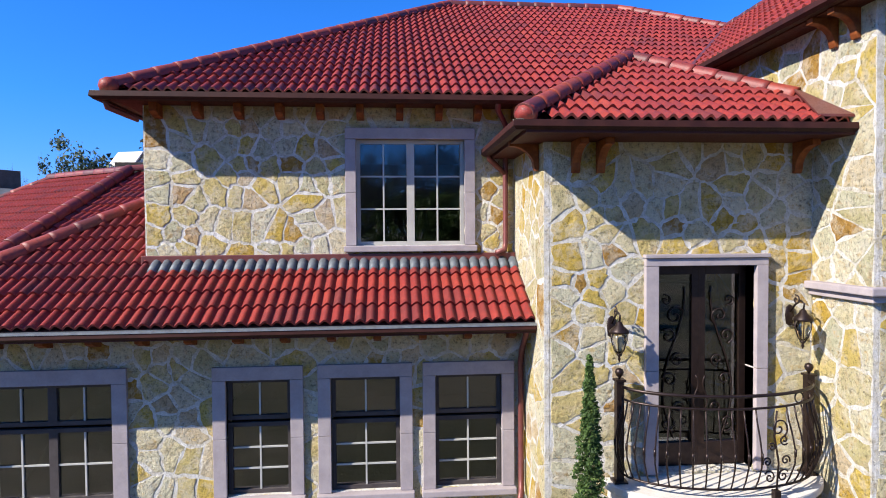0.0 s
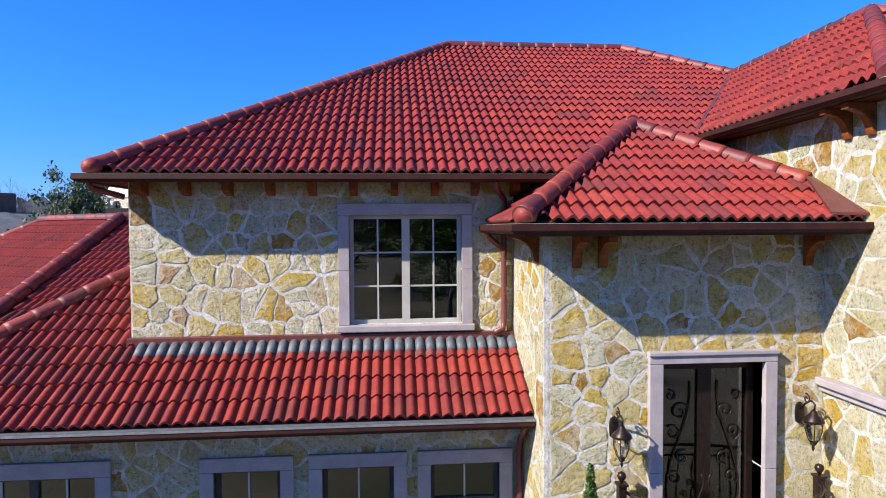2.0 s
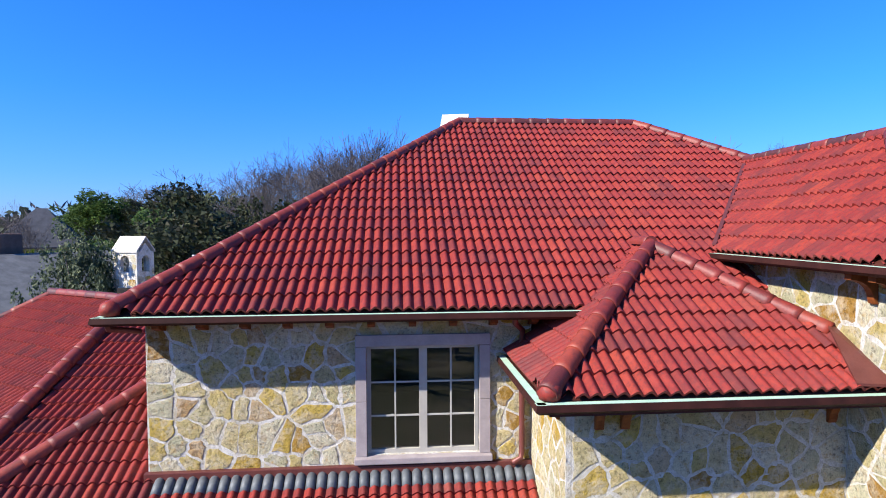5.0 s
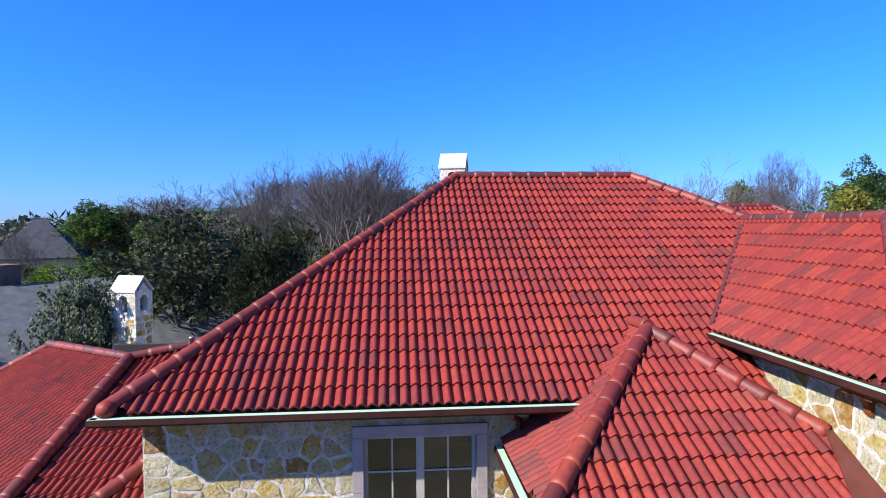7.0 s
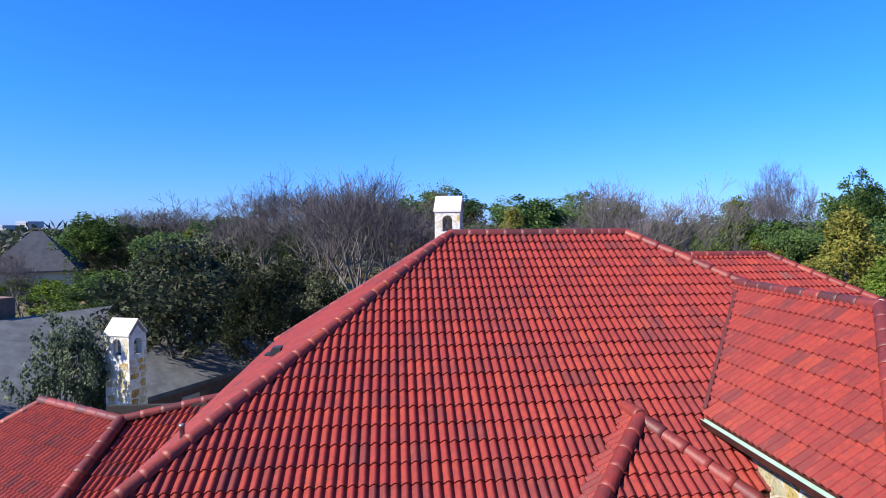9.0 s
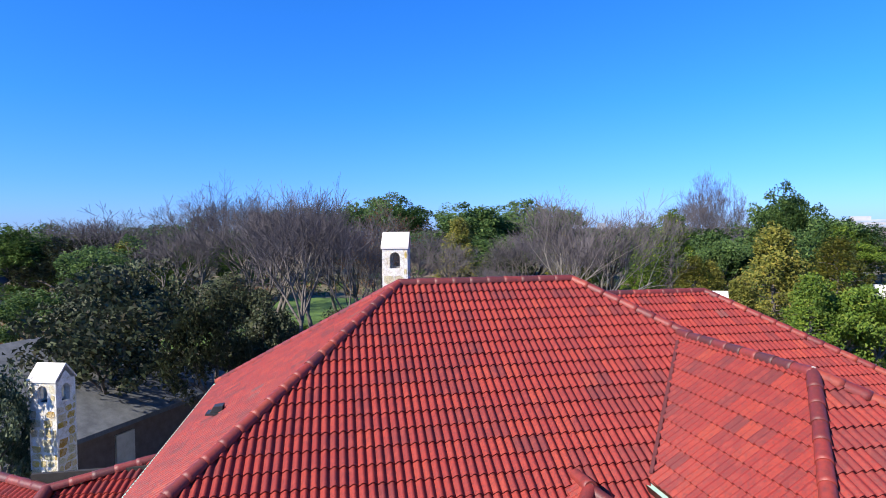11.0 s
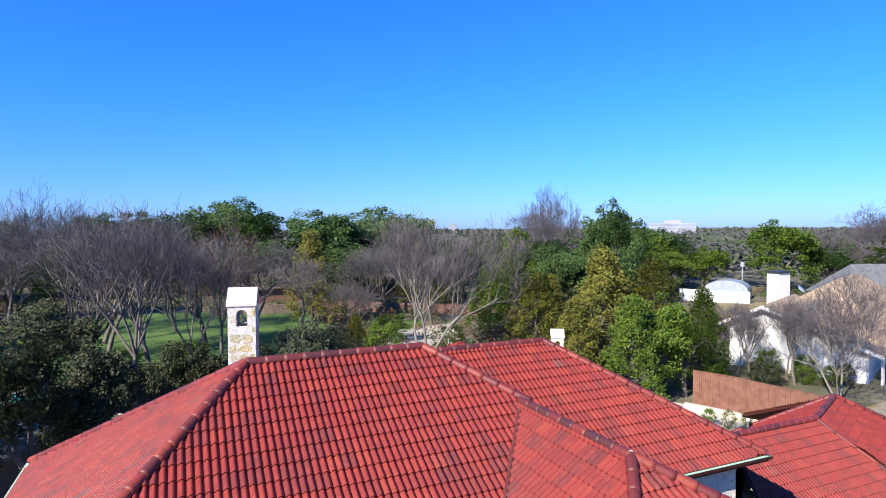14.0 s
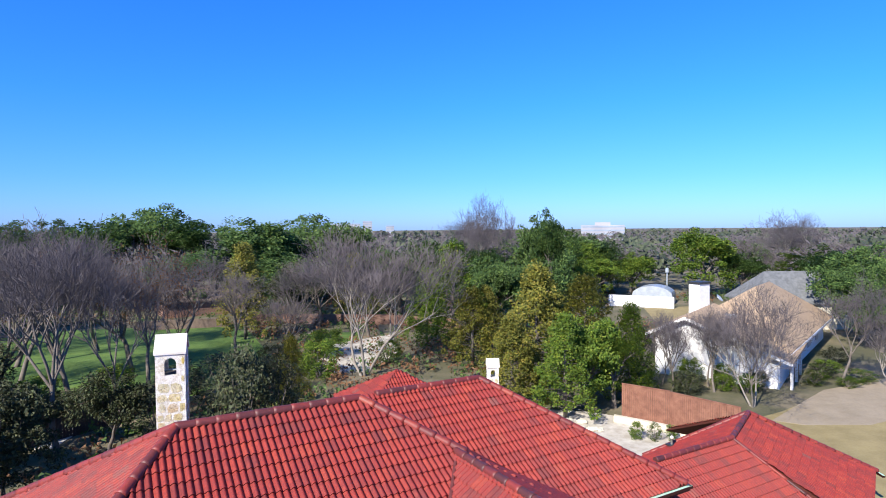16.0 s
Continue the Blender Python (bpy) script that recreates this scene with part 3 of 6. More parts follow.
# ---- house: walls ----
def wall_panel(name, origin, along, rect, holes, label, cell=0.33, thick=0.25, seed=1, stones=True):
    """A rubble wall. origin: a point (x, y); along: plan direction, with the outside on its right. rect: s0, s1, z0, z1. holes likewise."""
    rnd = random.Random(seed)
    e = Vector((along[0], along[1], 0)).normalized()
    out = Vector((e.y, -e.x, 0))
    o = Vector((origin[0], origin[1], 0))
    P = lambda s, z, d: o + e * s + Vector((0, 0, z)) + out * d
    s0, s1, z0, z1 = rect
    ss = sorted({s0, s1, *(v for h in holes for v in h[:2])})
    zs = sorted({z0, z1, *(v for h in holes for v in h[2:])})
    m = Mesh()
    solid = lambda i, j: 0 <= i < len(ss) - 1 and 0 <= j < len(zs) - 1 and not any(h[0] <= (ss[i] + ss[i + 1]) / 2 <= h[1] and h[2] <= (zs[j] + zs[j + 1]) / 2 <= h[3] for h in holes)
    for i in range(len(ss) - 1):
        for j in range(len(zs) - 1):
            if not solid(i, j):
                continue
            a, b, c, d = ss[i], ss[i + 1], zs[j], zs[j + 1]
            m.add([P(a, c, 0), P(b, c, 0), P(b, d, 0), P(a, d, 0)], [(0, 1, 2, 3)])
            m.add([P(a, c, -thick), P(b, c, -thick), P(b, d, -thick), P(a, d, -thick)], [(3, 2, 1, 0)])
            for di, dj, q in ((-1, 0, (a, c, a, d)), (1, 0, (b, d, b, c)), (0, -1, (b, c, a, c)), (0, 1, (a, d, b, d))):
                if not solid(i + di, j + dj):
                    m.add([P(q[0], q[1], 0), P(q[2], q[3], 0), P(q[2], q[3], -thick), P(q[0], q[1], -thick)], [(0, 1, 2, 3)])
    wall = part(name, m, M_MORTAR, house, label)
    if not stones:
        return wall
    # rubble: cells round jittered seeds
    seeds = []
    nz = max(1, int((z1 - z0) / (cell * 0.82)))
    for j in range(-1, nz + 1):
        hgt = (z1 - z0) / nz
        ns = max(1, int((s1 - s0) / cell))
        w = (s1 - s0) / ns
        for i in range(-1, ns + 1):
            if rnd.random() < 0.2:
                continue
            ps, pz = s0 + (i + 0.5 + 0.5 * (j % 2) + rnd.uniform(-0.42, 0.42)) * w, z0 + (j + 0.5 + rnd.uniform(-0.4, 0.4)) * hgt
            if s0 + 0.05 < ps < s1 - 0.05 and z0 < pz < z1 and not any(h[0] - 0.12 < ps < h[1] + 0.12 and h[2] - 0.1 < pz < h[3] + 0.1 for h in holes):
                seeds.append((ps, pz))
    for k, (cs, cz) in enumerate(seeds):
        poly = [(s0, z0, 0), (s1, z0, 0), (s1, z1, 0), (s0, z1, 0)]
        for q, (ds, dz) in enumerate(seeds):
            if q != k and abs(ds - cs) < 4 * cell and abs(dz - cz) < 4 * cell:
                mx, mz, nx, nz2 = (cs + ds) / 2, (cz + dz) / 2, ds - cs, dz - cz
                poly = clip_poly(poly, (mx + nz2, mz - nx), (mx - nz2, mz + nx))
                if len(poly) < 3:
                    break
        for h in holes:
            if len(poly) < 3:
                break
            gap = {h[0] - cs: ((h[0], 0), (h[0], 1)), cs - h[1]: ((h[1], 1), (h[1], 0)), h[2] - cz: ((1, h[2]), (0, h[2])), cz - h[3]: ((0, h[3]), (1, h[3]))}
            a, b = gap[max(gap)]
            poly = clip_poly(poly, a, b)
        if len(poly) < 3:
            continue
        ring = []
        for i, p in enumerate(poly):
            q = poly[(i + 1) % len(poly)]
            ln = math.hypot(q[0] - p[0], q[1] - p[1])
            if ln < 0.03:
                continue
            ring.append((p[0], p[1]))
            cuts = 1 if ln < 0.13 else 2
            if ln > 0.06:
                for u in range(1, cuts + 1):
                    w = u / (cuts + 1)
                    ring.append((p[0] + (q[0] - p[0]) * w + rnd.uniform(-0.022, 0.022), p[1] + (q[1] - p[1]) * w + rnd.uniform(-0.022, 0.022)))
        if len(ring) < 3:
            continue
        ms, mz = sum(p[0] for p in ring) / len(ring), sum(p[1] for p in ring) / len(ring)
        n, v = len(ring), []
        size = max(math.hypot(p[0] - ms, p[1] - mz) for p in ring)
        if size < 0.05:
            continue
        hgt = rnd.uniform(0.003, 0.011)
        gap = rnd.uniform(0.003, 0.021)
        corner = [rnd.uniform(0.0, 1.0) for i in range(n)]
        lump = [rnd.uniform(-0.004, 0.004) for i in range(n)]
        for fill, shrink, dep in ((1.0, gap, -0.004), (1.0, gap + rnd.uniform(0.006, 0.016), hgt * 0.75), (0.6, gap, hgt)):
            for (a, b), c, up in zip(ring, corner, lump):
                r = math.hypot(a - ms, b - mz)
                f = max(0.25, (r - shrink) / r) * (0.91 + 0.09 * c) * fill
                v.append(P(ms + (a - ms) * f, mz + (b - mz) * f, dep + (up * (1.2 - 0.5 * fill) if dep > 0 else 0)))
        v.append(P(ms, mz, hgt + rnd.uniform(-0.003, 0.004)))
        faces = [(t * n + i, t * n + (i + 1) % n, (t + 1) * n + (i + 1) % n, (t + 1) * n + i) for t in range(2) for i in range(n)]
        faces += [(2 * n + i, 2 * n + (i + 1) % n, 3 * n) for i in range(n)]
        c0 = P(ms, mz, 0)
        part("stone", Mesh().add([p - c0 for p in v], faces), M_STONE, wall, fix=False).location = c0
    return wall


def window(x0, x1, z0, z1, y, leaves, transom, rows, trim, label, sill_z=None, paint=M_FRAME):
    """A window in a wall that faces -y: cast-stone surround, frame, sashes, bars and panes. y: the wall's face."""
    w = part("window", Mesh().box(x0, x1, y + 0.20, y + 0.215, z0 - 0.001, z0 + 0.02), paint, house, label)
    t, pr = trim, 0.055
    part("lintel", Mesh().box(x0 - t, x1 + t, y - pr, y + 0.16, z1, z1 + t * 1.05), M_TRIM, w, "pale cast-stone surround", 0.008)
    for a, b in ((x0 - t, x0), (x1, x1 + t)):
        zz = z0 - (0.0 if sill_z is None else 0.02)
        h = (z1 - zz) / 2
        part("jamb", Mesh().box(a, b, y - pr + 0.004, y + 0.16, zz, zz + h - 0.004), M_TRIM, w, "pale cast-stone surround", 0.006)
        part("jamb", Mesh().box(a, b, y - pr + 0.004, y + 0.16, zz + h, z1 - 0.004), M_TRIM, w, "pale cast-stone surround", 0.006)
    part("sill", Mesh().box(x0 - t - 0.02, x1 + t + 0.02, y - 0.13, y + 0.16, z0 - 0.09, z0 - 0.004), M_TRIM, w, "pale cast-stone sill", 0.012)
    n = len(leaves) - 1
    yf = y + 0.06
    for i in range(n):
        a, b = x0 + (x1 - x0) * leaves[i], x0 + (x1 - x0) * leaves[i + 1]
        bands = [(z0, z1, rows)] if transom is None else [(z0, transom - 0.02, rows), (transom + 0.02, z1, 1)]
        for c, d, r in bands:
            s = 0.055
            fr = Mesh()
            fr.box(a, a + s, yf, yf + 0.06, c, d).box(b - s, b, yf, yf + 0.06, c, d)
            fr.box(a + s, b - s, yf, yf + 0.06, c, c + s).box(a + s, b - s, yf, yf + 0.06, d - s, d)
            sash = part("sash", fr, paint, w, "beige painted sash" if paint is M_FRAME else "dark taupe painted sash")
            xa, xb, za, zb = a + s, b - s, c + s, d - s
            for q in range(1, 2):
                xm = xa + (xb - xa) * q / 2
                part("glazing_bar", Mesh().box(xm - 0.011, xm + 0.011, yf + 0.008, yf + 0.03, za, zb), M_MUNTIN, sash)
            for q in range(1, r):
                zm = za + (zb - za) * q / r
                part("glazing_bar", Mesh().box(xa, xb, yf + 0.01, yf + 0.028, zm - 0.011, zm + 0.011), M_MUNTIN, sash)
            for u in range(2):
                for v in range(r):
                    pa, pb = xa + (xb - xa) * u / 2, xa + (xb - xa) * (u + 1) / 2
                    qa, qb = za + (zb - za) * v / r, za + (zb - za) * (v + 1) / r
                    g = part("pane", Mesh().box(pa + 0.004, pb - 0.004, yf + 0.034, yf + 0.04, qa + 0.004, qb - 0.004), M_GLASS, sash)
                    g.visible_shadow = False
    return w


WA = 8.4
wall_panel("upper_wall", (0, WA), (1, 0), (-4.17, 1.05, 4.6, 7.0), [(-1.25, 0.31, 4.98, 6.5)], "cream and ochre limestone rubble wall", 0.27, seed=3)
window(-1.25, 0.31, 4.98, 6.5, WA, (0, 0.5, 1), None, 3, 0.15, "two-leaf casement window with cast-stone surround")
wall_panel("upper_wall_side", (-4.17, 12.0), (0, -1), (0, 3.345, 2.0, 7.0), [], "limestone rubble side wall", 0.3, seed=4)
WL = 7.8
low = [(-5.95, -4.38, 1.68, 3.23), (-2.945, -2.11, 1.68, 3.23), (-1.58, -0.66, 1.68, 3.23), (-0.18, 0.73, 1.68, 3.23)]
wall_panel("lower_wall", (0, WL), (1, 0), (-7.0, 1.05, 0.0, 3.98), low, "limestone rubble wall of the ground floor", 0.27, seed=5)
window(*low[0], WL, (0, 0.5, 1), 2.66, 2, 0.19, "paired transom window with cast-stone surround", paint=M_BRONZE)
for h in low[1:]:
    window(*h, WL, (0, 1), 2.66, 3, 0.17, "tall transom window with cast-stone surround", paint=M_BRONZE)
WB = 6.7
wall_panel("bay_wall", (0, WB), (1, 0), (1.115, 4.42, 0.0, 6.3), [(2.43, 3.66, 2.22, 4.74)], "limestone rubble wall of the entrance bay", 0.27, seed=6)
wall_panel("bay_side_wall", (1.05, WA + 0.2), (0, -1), (0, 1.9, 0.0, 6.3), [], "sunlit limestone rubble side wall of the bay", 0.3, 0.06, 7)
WR, WRF = 4.42, 5.76
wall_panel("wing_side_wall", (WR, 9.2), (0, -1), (0, 9.2 - WRF, 0.0, 7.68), [], "sunlit limestone rubble side wall of the wing", 0.34, 0.06, 8)
wall_panel("wing_front_wall", (WR + 0.064, WRF), (1, 0), (0, 5.0, 0.0, 7.68), [], "limestone rubble front wall of the wing", 0.32, seed=9)
wall_panel("wing_far_wall", (9.42, WRF), (0, 1), (0, 6.5, 0.0, 7.68), [], "limestone rubble far wall", 0.5, seed=10, stones=False)
wall_panel("rear_wing_wall", (6.0, 12.0), (1, 0), (0, 7.5, 0.0, 7.12), [], "limestone rubble wall under the rear roof", 0.4, seed=11, stones=False)
wall_panel("rear_wing_end_wall", (13.5, 12.0), (0, 1), (0, 8.0, 0.0, 7.12), [], "limestone rubble end wall", 0.4, seed=12, stones=False)
wall_panel("house_back_wall", (13.5, 19.5), (-1, 0), (0, 17.7, 0.0, 6.98), [], "plain rear wall", 0.4, stones=False)
wall_panel("house_left_wall", (-4.2, 19.5), (0, -1), (0, 7.4, 0.0, 6.98), [], "plain side wall", 0.4, stones=False)
part("cornice", Mesh().prism([(WR + 5, WRF - 0.12, 4.45), (WR - 0.12, WRF - 0.12, 4.45), (WR - 0.12, WB - 0.005, 4.45), (WR + 0.02, WB - 0.005, 4.45), (WR + 0.02, WRF + 0.02, 4.45), (WR + 5, WRF + 0.02, 4.45)], (0, 0, 0.09)), M_TRIM, house, "moulded cast-stone string course", 0.015)
part("cornice", Mesh().prism([(WR + 5, WRF - 0.06, 4.37), (WR - 0.06, WRF - 0.06, 4.37), (WR - 0.06, WB - 0.005, 4.37), (WR + 0.02, WB - 0.005, 4.37), (WR + 0.02, WRF + 0.02, 4.37), (WR + 5, WRF + 0.02, 4.37)], (0, 0, 0.076)), M_TRIM, house, "moulded cast-stone string course", 0.012)
# unseen rooms behind the windows; their near-black colour stands in for indoor shade
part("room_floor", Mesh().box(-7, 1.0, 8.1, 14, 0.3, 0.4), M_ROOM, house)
# unseen side wall and ceiling, added to keep daylight out of the lower room
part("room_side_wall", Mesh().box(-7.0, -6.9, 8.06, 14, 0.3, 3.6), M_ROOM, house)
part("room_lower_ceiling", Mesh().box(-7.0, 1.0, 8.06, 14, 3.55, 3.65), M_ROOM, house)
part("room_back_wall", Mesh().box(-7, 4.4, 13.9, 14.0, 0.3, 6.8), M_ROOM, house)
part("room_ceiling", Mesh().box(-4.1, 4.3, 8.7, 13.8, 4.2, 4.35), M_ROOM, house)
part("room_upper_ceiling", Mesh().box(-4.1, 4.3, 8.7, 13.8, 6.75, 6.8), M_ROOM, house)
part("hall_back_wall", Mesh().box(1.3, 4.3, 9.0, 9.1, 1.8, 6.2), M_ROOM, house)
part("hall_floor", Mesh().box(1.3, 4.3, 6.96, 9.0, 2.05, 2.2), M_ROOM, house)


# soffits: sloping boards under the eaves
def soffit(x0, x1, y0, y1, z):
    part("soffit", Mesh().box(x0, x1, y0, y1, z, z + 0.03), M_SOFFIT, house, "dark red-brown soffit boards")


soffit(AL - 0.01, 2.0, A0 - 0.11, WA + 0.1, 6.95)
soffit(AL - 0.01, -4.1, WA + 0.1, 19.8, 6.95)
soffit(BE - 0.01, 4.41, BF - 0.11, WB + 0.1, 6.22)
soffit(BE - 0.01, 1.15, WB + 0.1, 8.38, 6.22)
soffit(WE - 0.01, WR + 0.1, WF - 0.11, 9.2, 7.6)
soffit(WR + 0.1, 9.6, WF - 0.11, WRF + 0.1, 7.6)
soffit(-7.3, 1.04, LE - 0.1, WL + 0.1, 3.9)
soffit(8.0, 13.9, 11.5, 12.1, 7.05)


def block_bracket(x, y, z, w=0.1):
    part("rafter_tail", Mesh().prism([(x - w / 2, y, z), (x - w / 2, y - 0.24, z), (x - w / 2, y - 0.24, z - 0.12), (x - w / 2, y - 0.12, z - 0.17), (x - w / 2, y, z - 0.19)], (w, 0, 0)), M_WOOD, house, "stained wooden rafter tail", 0.006)


for k in range(10):
    block_bracket(-3.95 + 0.555 * k, WA - 0.002, 6.95)
for k in range(12):
    block_bracket(-5.75 + 0.6 * k, WL - 0.002, 3.9)


def scroll_bracket(x, y, z, turn=0.0, s=1.0):
    """A curved knee bracket; turn 0 points to -y."""
    top = [(0, 0), (-0.36, 0), (-0.36, -0.07)]
    arc = [(-0.36 + 0.30 * math.sin(a), -0.07 - 0.25 * (1 - math.cos(a))) for a in (math.pi / 2 * k / 6 for k in range(7))]
    pts = [(a * s, b * s) for a, b in top + arc + [(-0.04, -0.37), (0, -0.37)]]
    m = Mesh().prism([(-0.05, a, b) for a, b in pts], (0.1, 0, 0))
    ob = part("knee_bracket", m, M_WOOD, house, "curved stained wooden knee bracket", 0.008)
    ob.matrix_world = pose(x, y, z, 0, 0, turn)


for x in (1.42, 1.72, 4.18):
    scroll_bracket(x, WB - 0.01, 6.22)
scroll_bracket(1.04, 6.95, 6.27, -90)
for y in (6.35, 6.02):
    scroll_bracket(WR - 0.01, y, 7.6, -90, 0.9)


def downpipe(pts, label="brown copper downpipe"):
    m = Mesh().tube(pts, 0.04, 10)
    part("downpipe", m, M_FLASH, house, label, smooth=True)


downpipe([(0.72, 7.9, 6.95), (0.74, 8.0, 6.85), (0.9, 8.3, 6.7), (0.9, 8.33, 6.5), (0.9, 8.33, 5.0), (0.88, 8.31, 4.9), (0.75, 8.26, 4.86)])
downpipe([(0.62, 8.2, 6.3), (0.66, 8.25, 6.2), (0.9, 8.33, 6.0)])
downpipe([(-4.5, 8.0, 6.98), (-4.48, 8.05, 6.85), (-4.3, 8.35, 6.78), (-4.22, 8.4, 6.75)])
downpipe([(0.93, 7.1, 3.95), (0.94, 7.2, 3.85), (0.98, 7.6, 3.6), (0.98, 7.7, 3.4), (0.98, 7.7, 1.8), (0.96, 7.6, 1.65), (0.9, 7.45, 1.55)])


# ---- entrance: door, balcony, lanterns ----
def spiral(c, r0, turns, start, hand, ax=(1, 0, 0), n=22):
    """Points of a flat scroll in the plane of ax and z, from its eye outwards."""
    a = Vector(ax)
    return [Vector(c) + (a * math.cos(t) + Vector((0, 0, 1)) * math.sin(t)) * (r0 * (0.12 + 0.88 * k / n)) for k in range(n + 1) for t in [start + hand * 2 * math.pi * turns * k / n]]


DX0, DX1, DZ0, DZ1 = 2.43, 3.66, 2.22, 4.74
door = part("door", Mesh().box(DX0, DX1, WB + 0.19, WB + 0.25, DZ0, DZ0 + 0.06), M_IRON, house, "dark iron and glass double entrance door, closed")
for a, b in ((DX0 - 0.16, DX0), (DX1, DX1 + 0.145)):
    h = (DZ1 - DZ0) / 2
    for k in range(2):
        part("jamb", Mesh().box(a, b, WB - 0.07, WB + 0.2, DZ0 + k * h, DZ0 + (k + 1) * h - 0.004), M_TRIM, door, "pale cast-stone surround", 0.007)
part("lintel", Mesh().box(DX0 - 0.16, DX1 + 0.145, WB - 0.07, WB + 0.2, DZ1, DZ1 + 0.09), M_TRIM, door, "pale cast-stone lintel", 0.006)
part("drip_mould", Mesh().box(DX0 - 0.175, DX1 + 0.16, WB - 0.095, WB + 0.1, DZ1 + 0.094, DZ1 + 0.14), M_TRIM, door, "pale cast-stone drip mould", 0.01)
for k in range(2):
    a = DX0 + (DX1 - DX0) / 2 * k
    b = a + (DX1 - DX0) / 2
    fr = Mesh()
    y0, y1, s = WB + 0.17, WB + 0.22, 0.085
    fr.box(a, a + s, y0, y1, DZ0 + 0.02, DZ1).box(b - s, b, y0, y1, DZ0 + 0.02, DZ1).box(a + s, b - s, y0, y1, DZ0 + 0.02, DZ0 + 0.3).box(a + s, b - s, y0, y1, DZ1 - 0.12, DZ1)
    leaf = part("door_leaf", fr, M_IRON, door, "dark bronze iron door leaf", 0.004)
    part("pane", Mesh().box(a + s, b - s, WB + 0.205, WB + 0.212, DZ0 + 0.3, DZ1 - 0.12), M_GLASS, leaf)
    x = (a + b) / 2
    hand = 1 if k else -1
    sc = Mesh()
    for j, (dx, z, r, st) in enumerate(((0.08, 2.75, 0.11, 0), (-0.06, 2.95, 0.08, 2), (0.05, 3.3, 0.1, 1), (-0.05, 3.55, 0.09, 3), (0.07, 3.85, 0.1, 0.5), (-0.02, 4.1, 0.12, 2.4), (0.1, 4.3, 0.07, 0))):
        sc.tube(spiral((x + hand * dx, WB + 0.185, z), r, 1.3, st, hand * (1 if j % 2 else -1)), 0.009, 5)
    sc.tube([(x + hand * 0.14 * math.sin(t * 5), WB + 0.187, DZ0 + 0.35 + t * 1.9) for t in (q / 24 for q in range(25))], 0.009, 5)
    part("iron_scrollwork", sc, M_IRON, leaf, "wrought iron scrolls", smooth=True)
    hx = (DX0 + DX1) / 2 + hand * 0.06
    part("pull_handle", Mesh().tube([(hx + hand * 0.03 * math.sin(t * 6.28), WB + 0.11, 2.95 + 0.42 * t) for t in (q / 12 for q in range(13))], 0.011, 8), M_IRON, leaf, "curved bronze pull handle", smooth=True)

BCX, BCY, BA, BB, BZT = 3.085, 6.56, 1.16, 0.60, 2.2
slab = [(BCX + (BA + 0.2) * math.cos(t), BCY + 0.13 + (BB + 0.24) * math.sin(t)) for t in (math.pi + math.pi * k / 28 for k in range(29))]
slab = [(min(x, WR - 0.03), y) for x, y in slab]
balc = thing("balcony", "half-round pale stone balcony with wrought iron railing", "balcony", at=(BCX, BCY, 0))


def bpart(name, m, material, label="", bevel=0.0, smooth=False, parent=None):
    m.v = [(x - BCX, y - BCY, z) for x, y, z in m.v]
    return part(name, m, material, parent or balc, label, bevel, smooth)


bpart("floor_slab", Mesh().prism([(x, y, BZT - 0.09) for x, y in slab], (0, 0, 0.09)), M_CAPSTONE, "pale cast-stone slab with rounded nosing", 0.02)
bpart("slab_moulding", Mesh().prism([(BCX + (x - BCX) * 0.94, BCY + (y - BCY) * 0.88, BZT - 0.24) for x, y in slab], (0, 0, 0.146)), M_CAPSTONE, "pale cast-stone moulding", 0.02)
bpart("stone_base", Mesh().prism([(BCX + (x - BCX) * 0.86, BCY + (y - BCY) * 0.75, 0.0) for x, y in slab], (0, 0, BZT - 0.245)), M_MORTAR, "rubble stone base")
rail_pt = lambda t, out=0.0: (BCX + (BA + out) * math.cos(t), BCY + (BB + out) * math.sin(t))
ANG = [math.pi + math.pi * k / 40 for k in range(41)]
for z, r, nm in ((3.34, 0.02, "top_rail"), (3.2, 0.014, "middle_rail"), (2.31, 0.014, "bottom_rail")):
    bpart(nm, Mesh().tube([(*rail_pt(t), z) for t in ANG], r, 8), M_IRON, "curved dark iron rail", smooth=True)
for x, y in ((BCX - BA - 0.02, BCY - 0.02), (BCX + BA + 0.02, BCY - 0.02)):
    p = Mesh().box(x - 0.045, x + 0.045, y - 0.045, y + 0.045, BZT, BZT + 1.2)
    post = bpart("post", p, M_IRON, "square dark iron post", 0.006)
    bpart("foot_plate", Mesh().box(x - 0.08, x + 0.08, y - 0.08, y + 0.08, BZT, BZT + 0.025), M_IRON, parent=post)
    bpart("cap", Mesh().box(x - 0.06, x + 0.06, y - 0.06, y + 0.06, BZT + 1.2, BZT + 1.225), M_IRON, parent=post)
    bpart("ball_finial", Mesh().lathe([(0.012, 0), (0.018, 0.02), (0.04, 0.045), (0.052, 0.08), (0.04, 0.115), (0.01, 0.13)], (x, y, BZT + 1.225), 12), M_IRON, "round ball finial", smooth=True, parent=post)
for k in range(1, 26):
    t = math.pi + math.pi * k / 26
    if 15 <= k <= 16:
        continue
    prof = [(0.0, 2.31), (0.05, 2.42), (0.10, 2.58), (0.105, 2.72), (0.07, 2.9), (0.025, 3.06), (0.0, 3.2)]
    b = bpart("baluster", Mesh().tube([(*rail_pt(t, o), z) for o, z in prof], 0.0095, 6), M_IRON, "bellied wrought iron baluster", smooth=True)
    bpart("twist_collar", Mesh().tube([(*rail_pt(t, 0.106), 2.66), (*rail_pt(t, 0.107), 2.74)], 0.015, 6), M_IRON, smooth=True, parent=b)
tc = math.pi + math.pi * 15.5 / 26
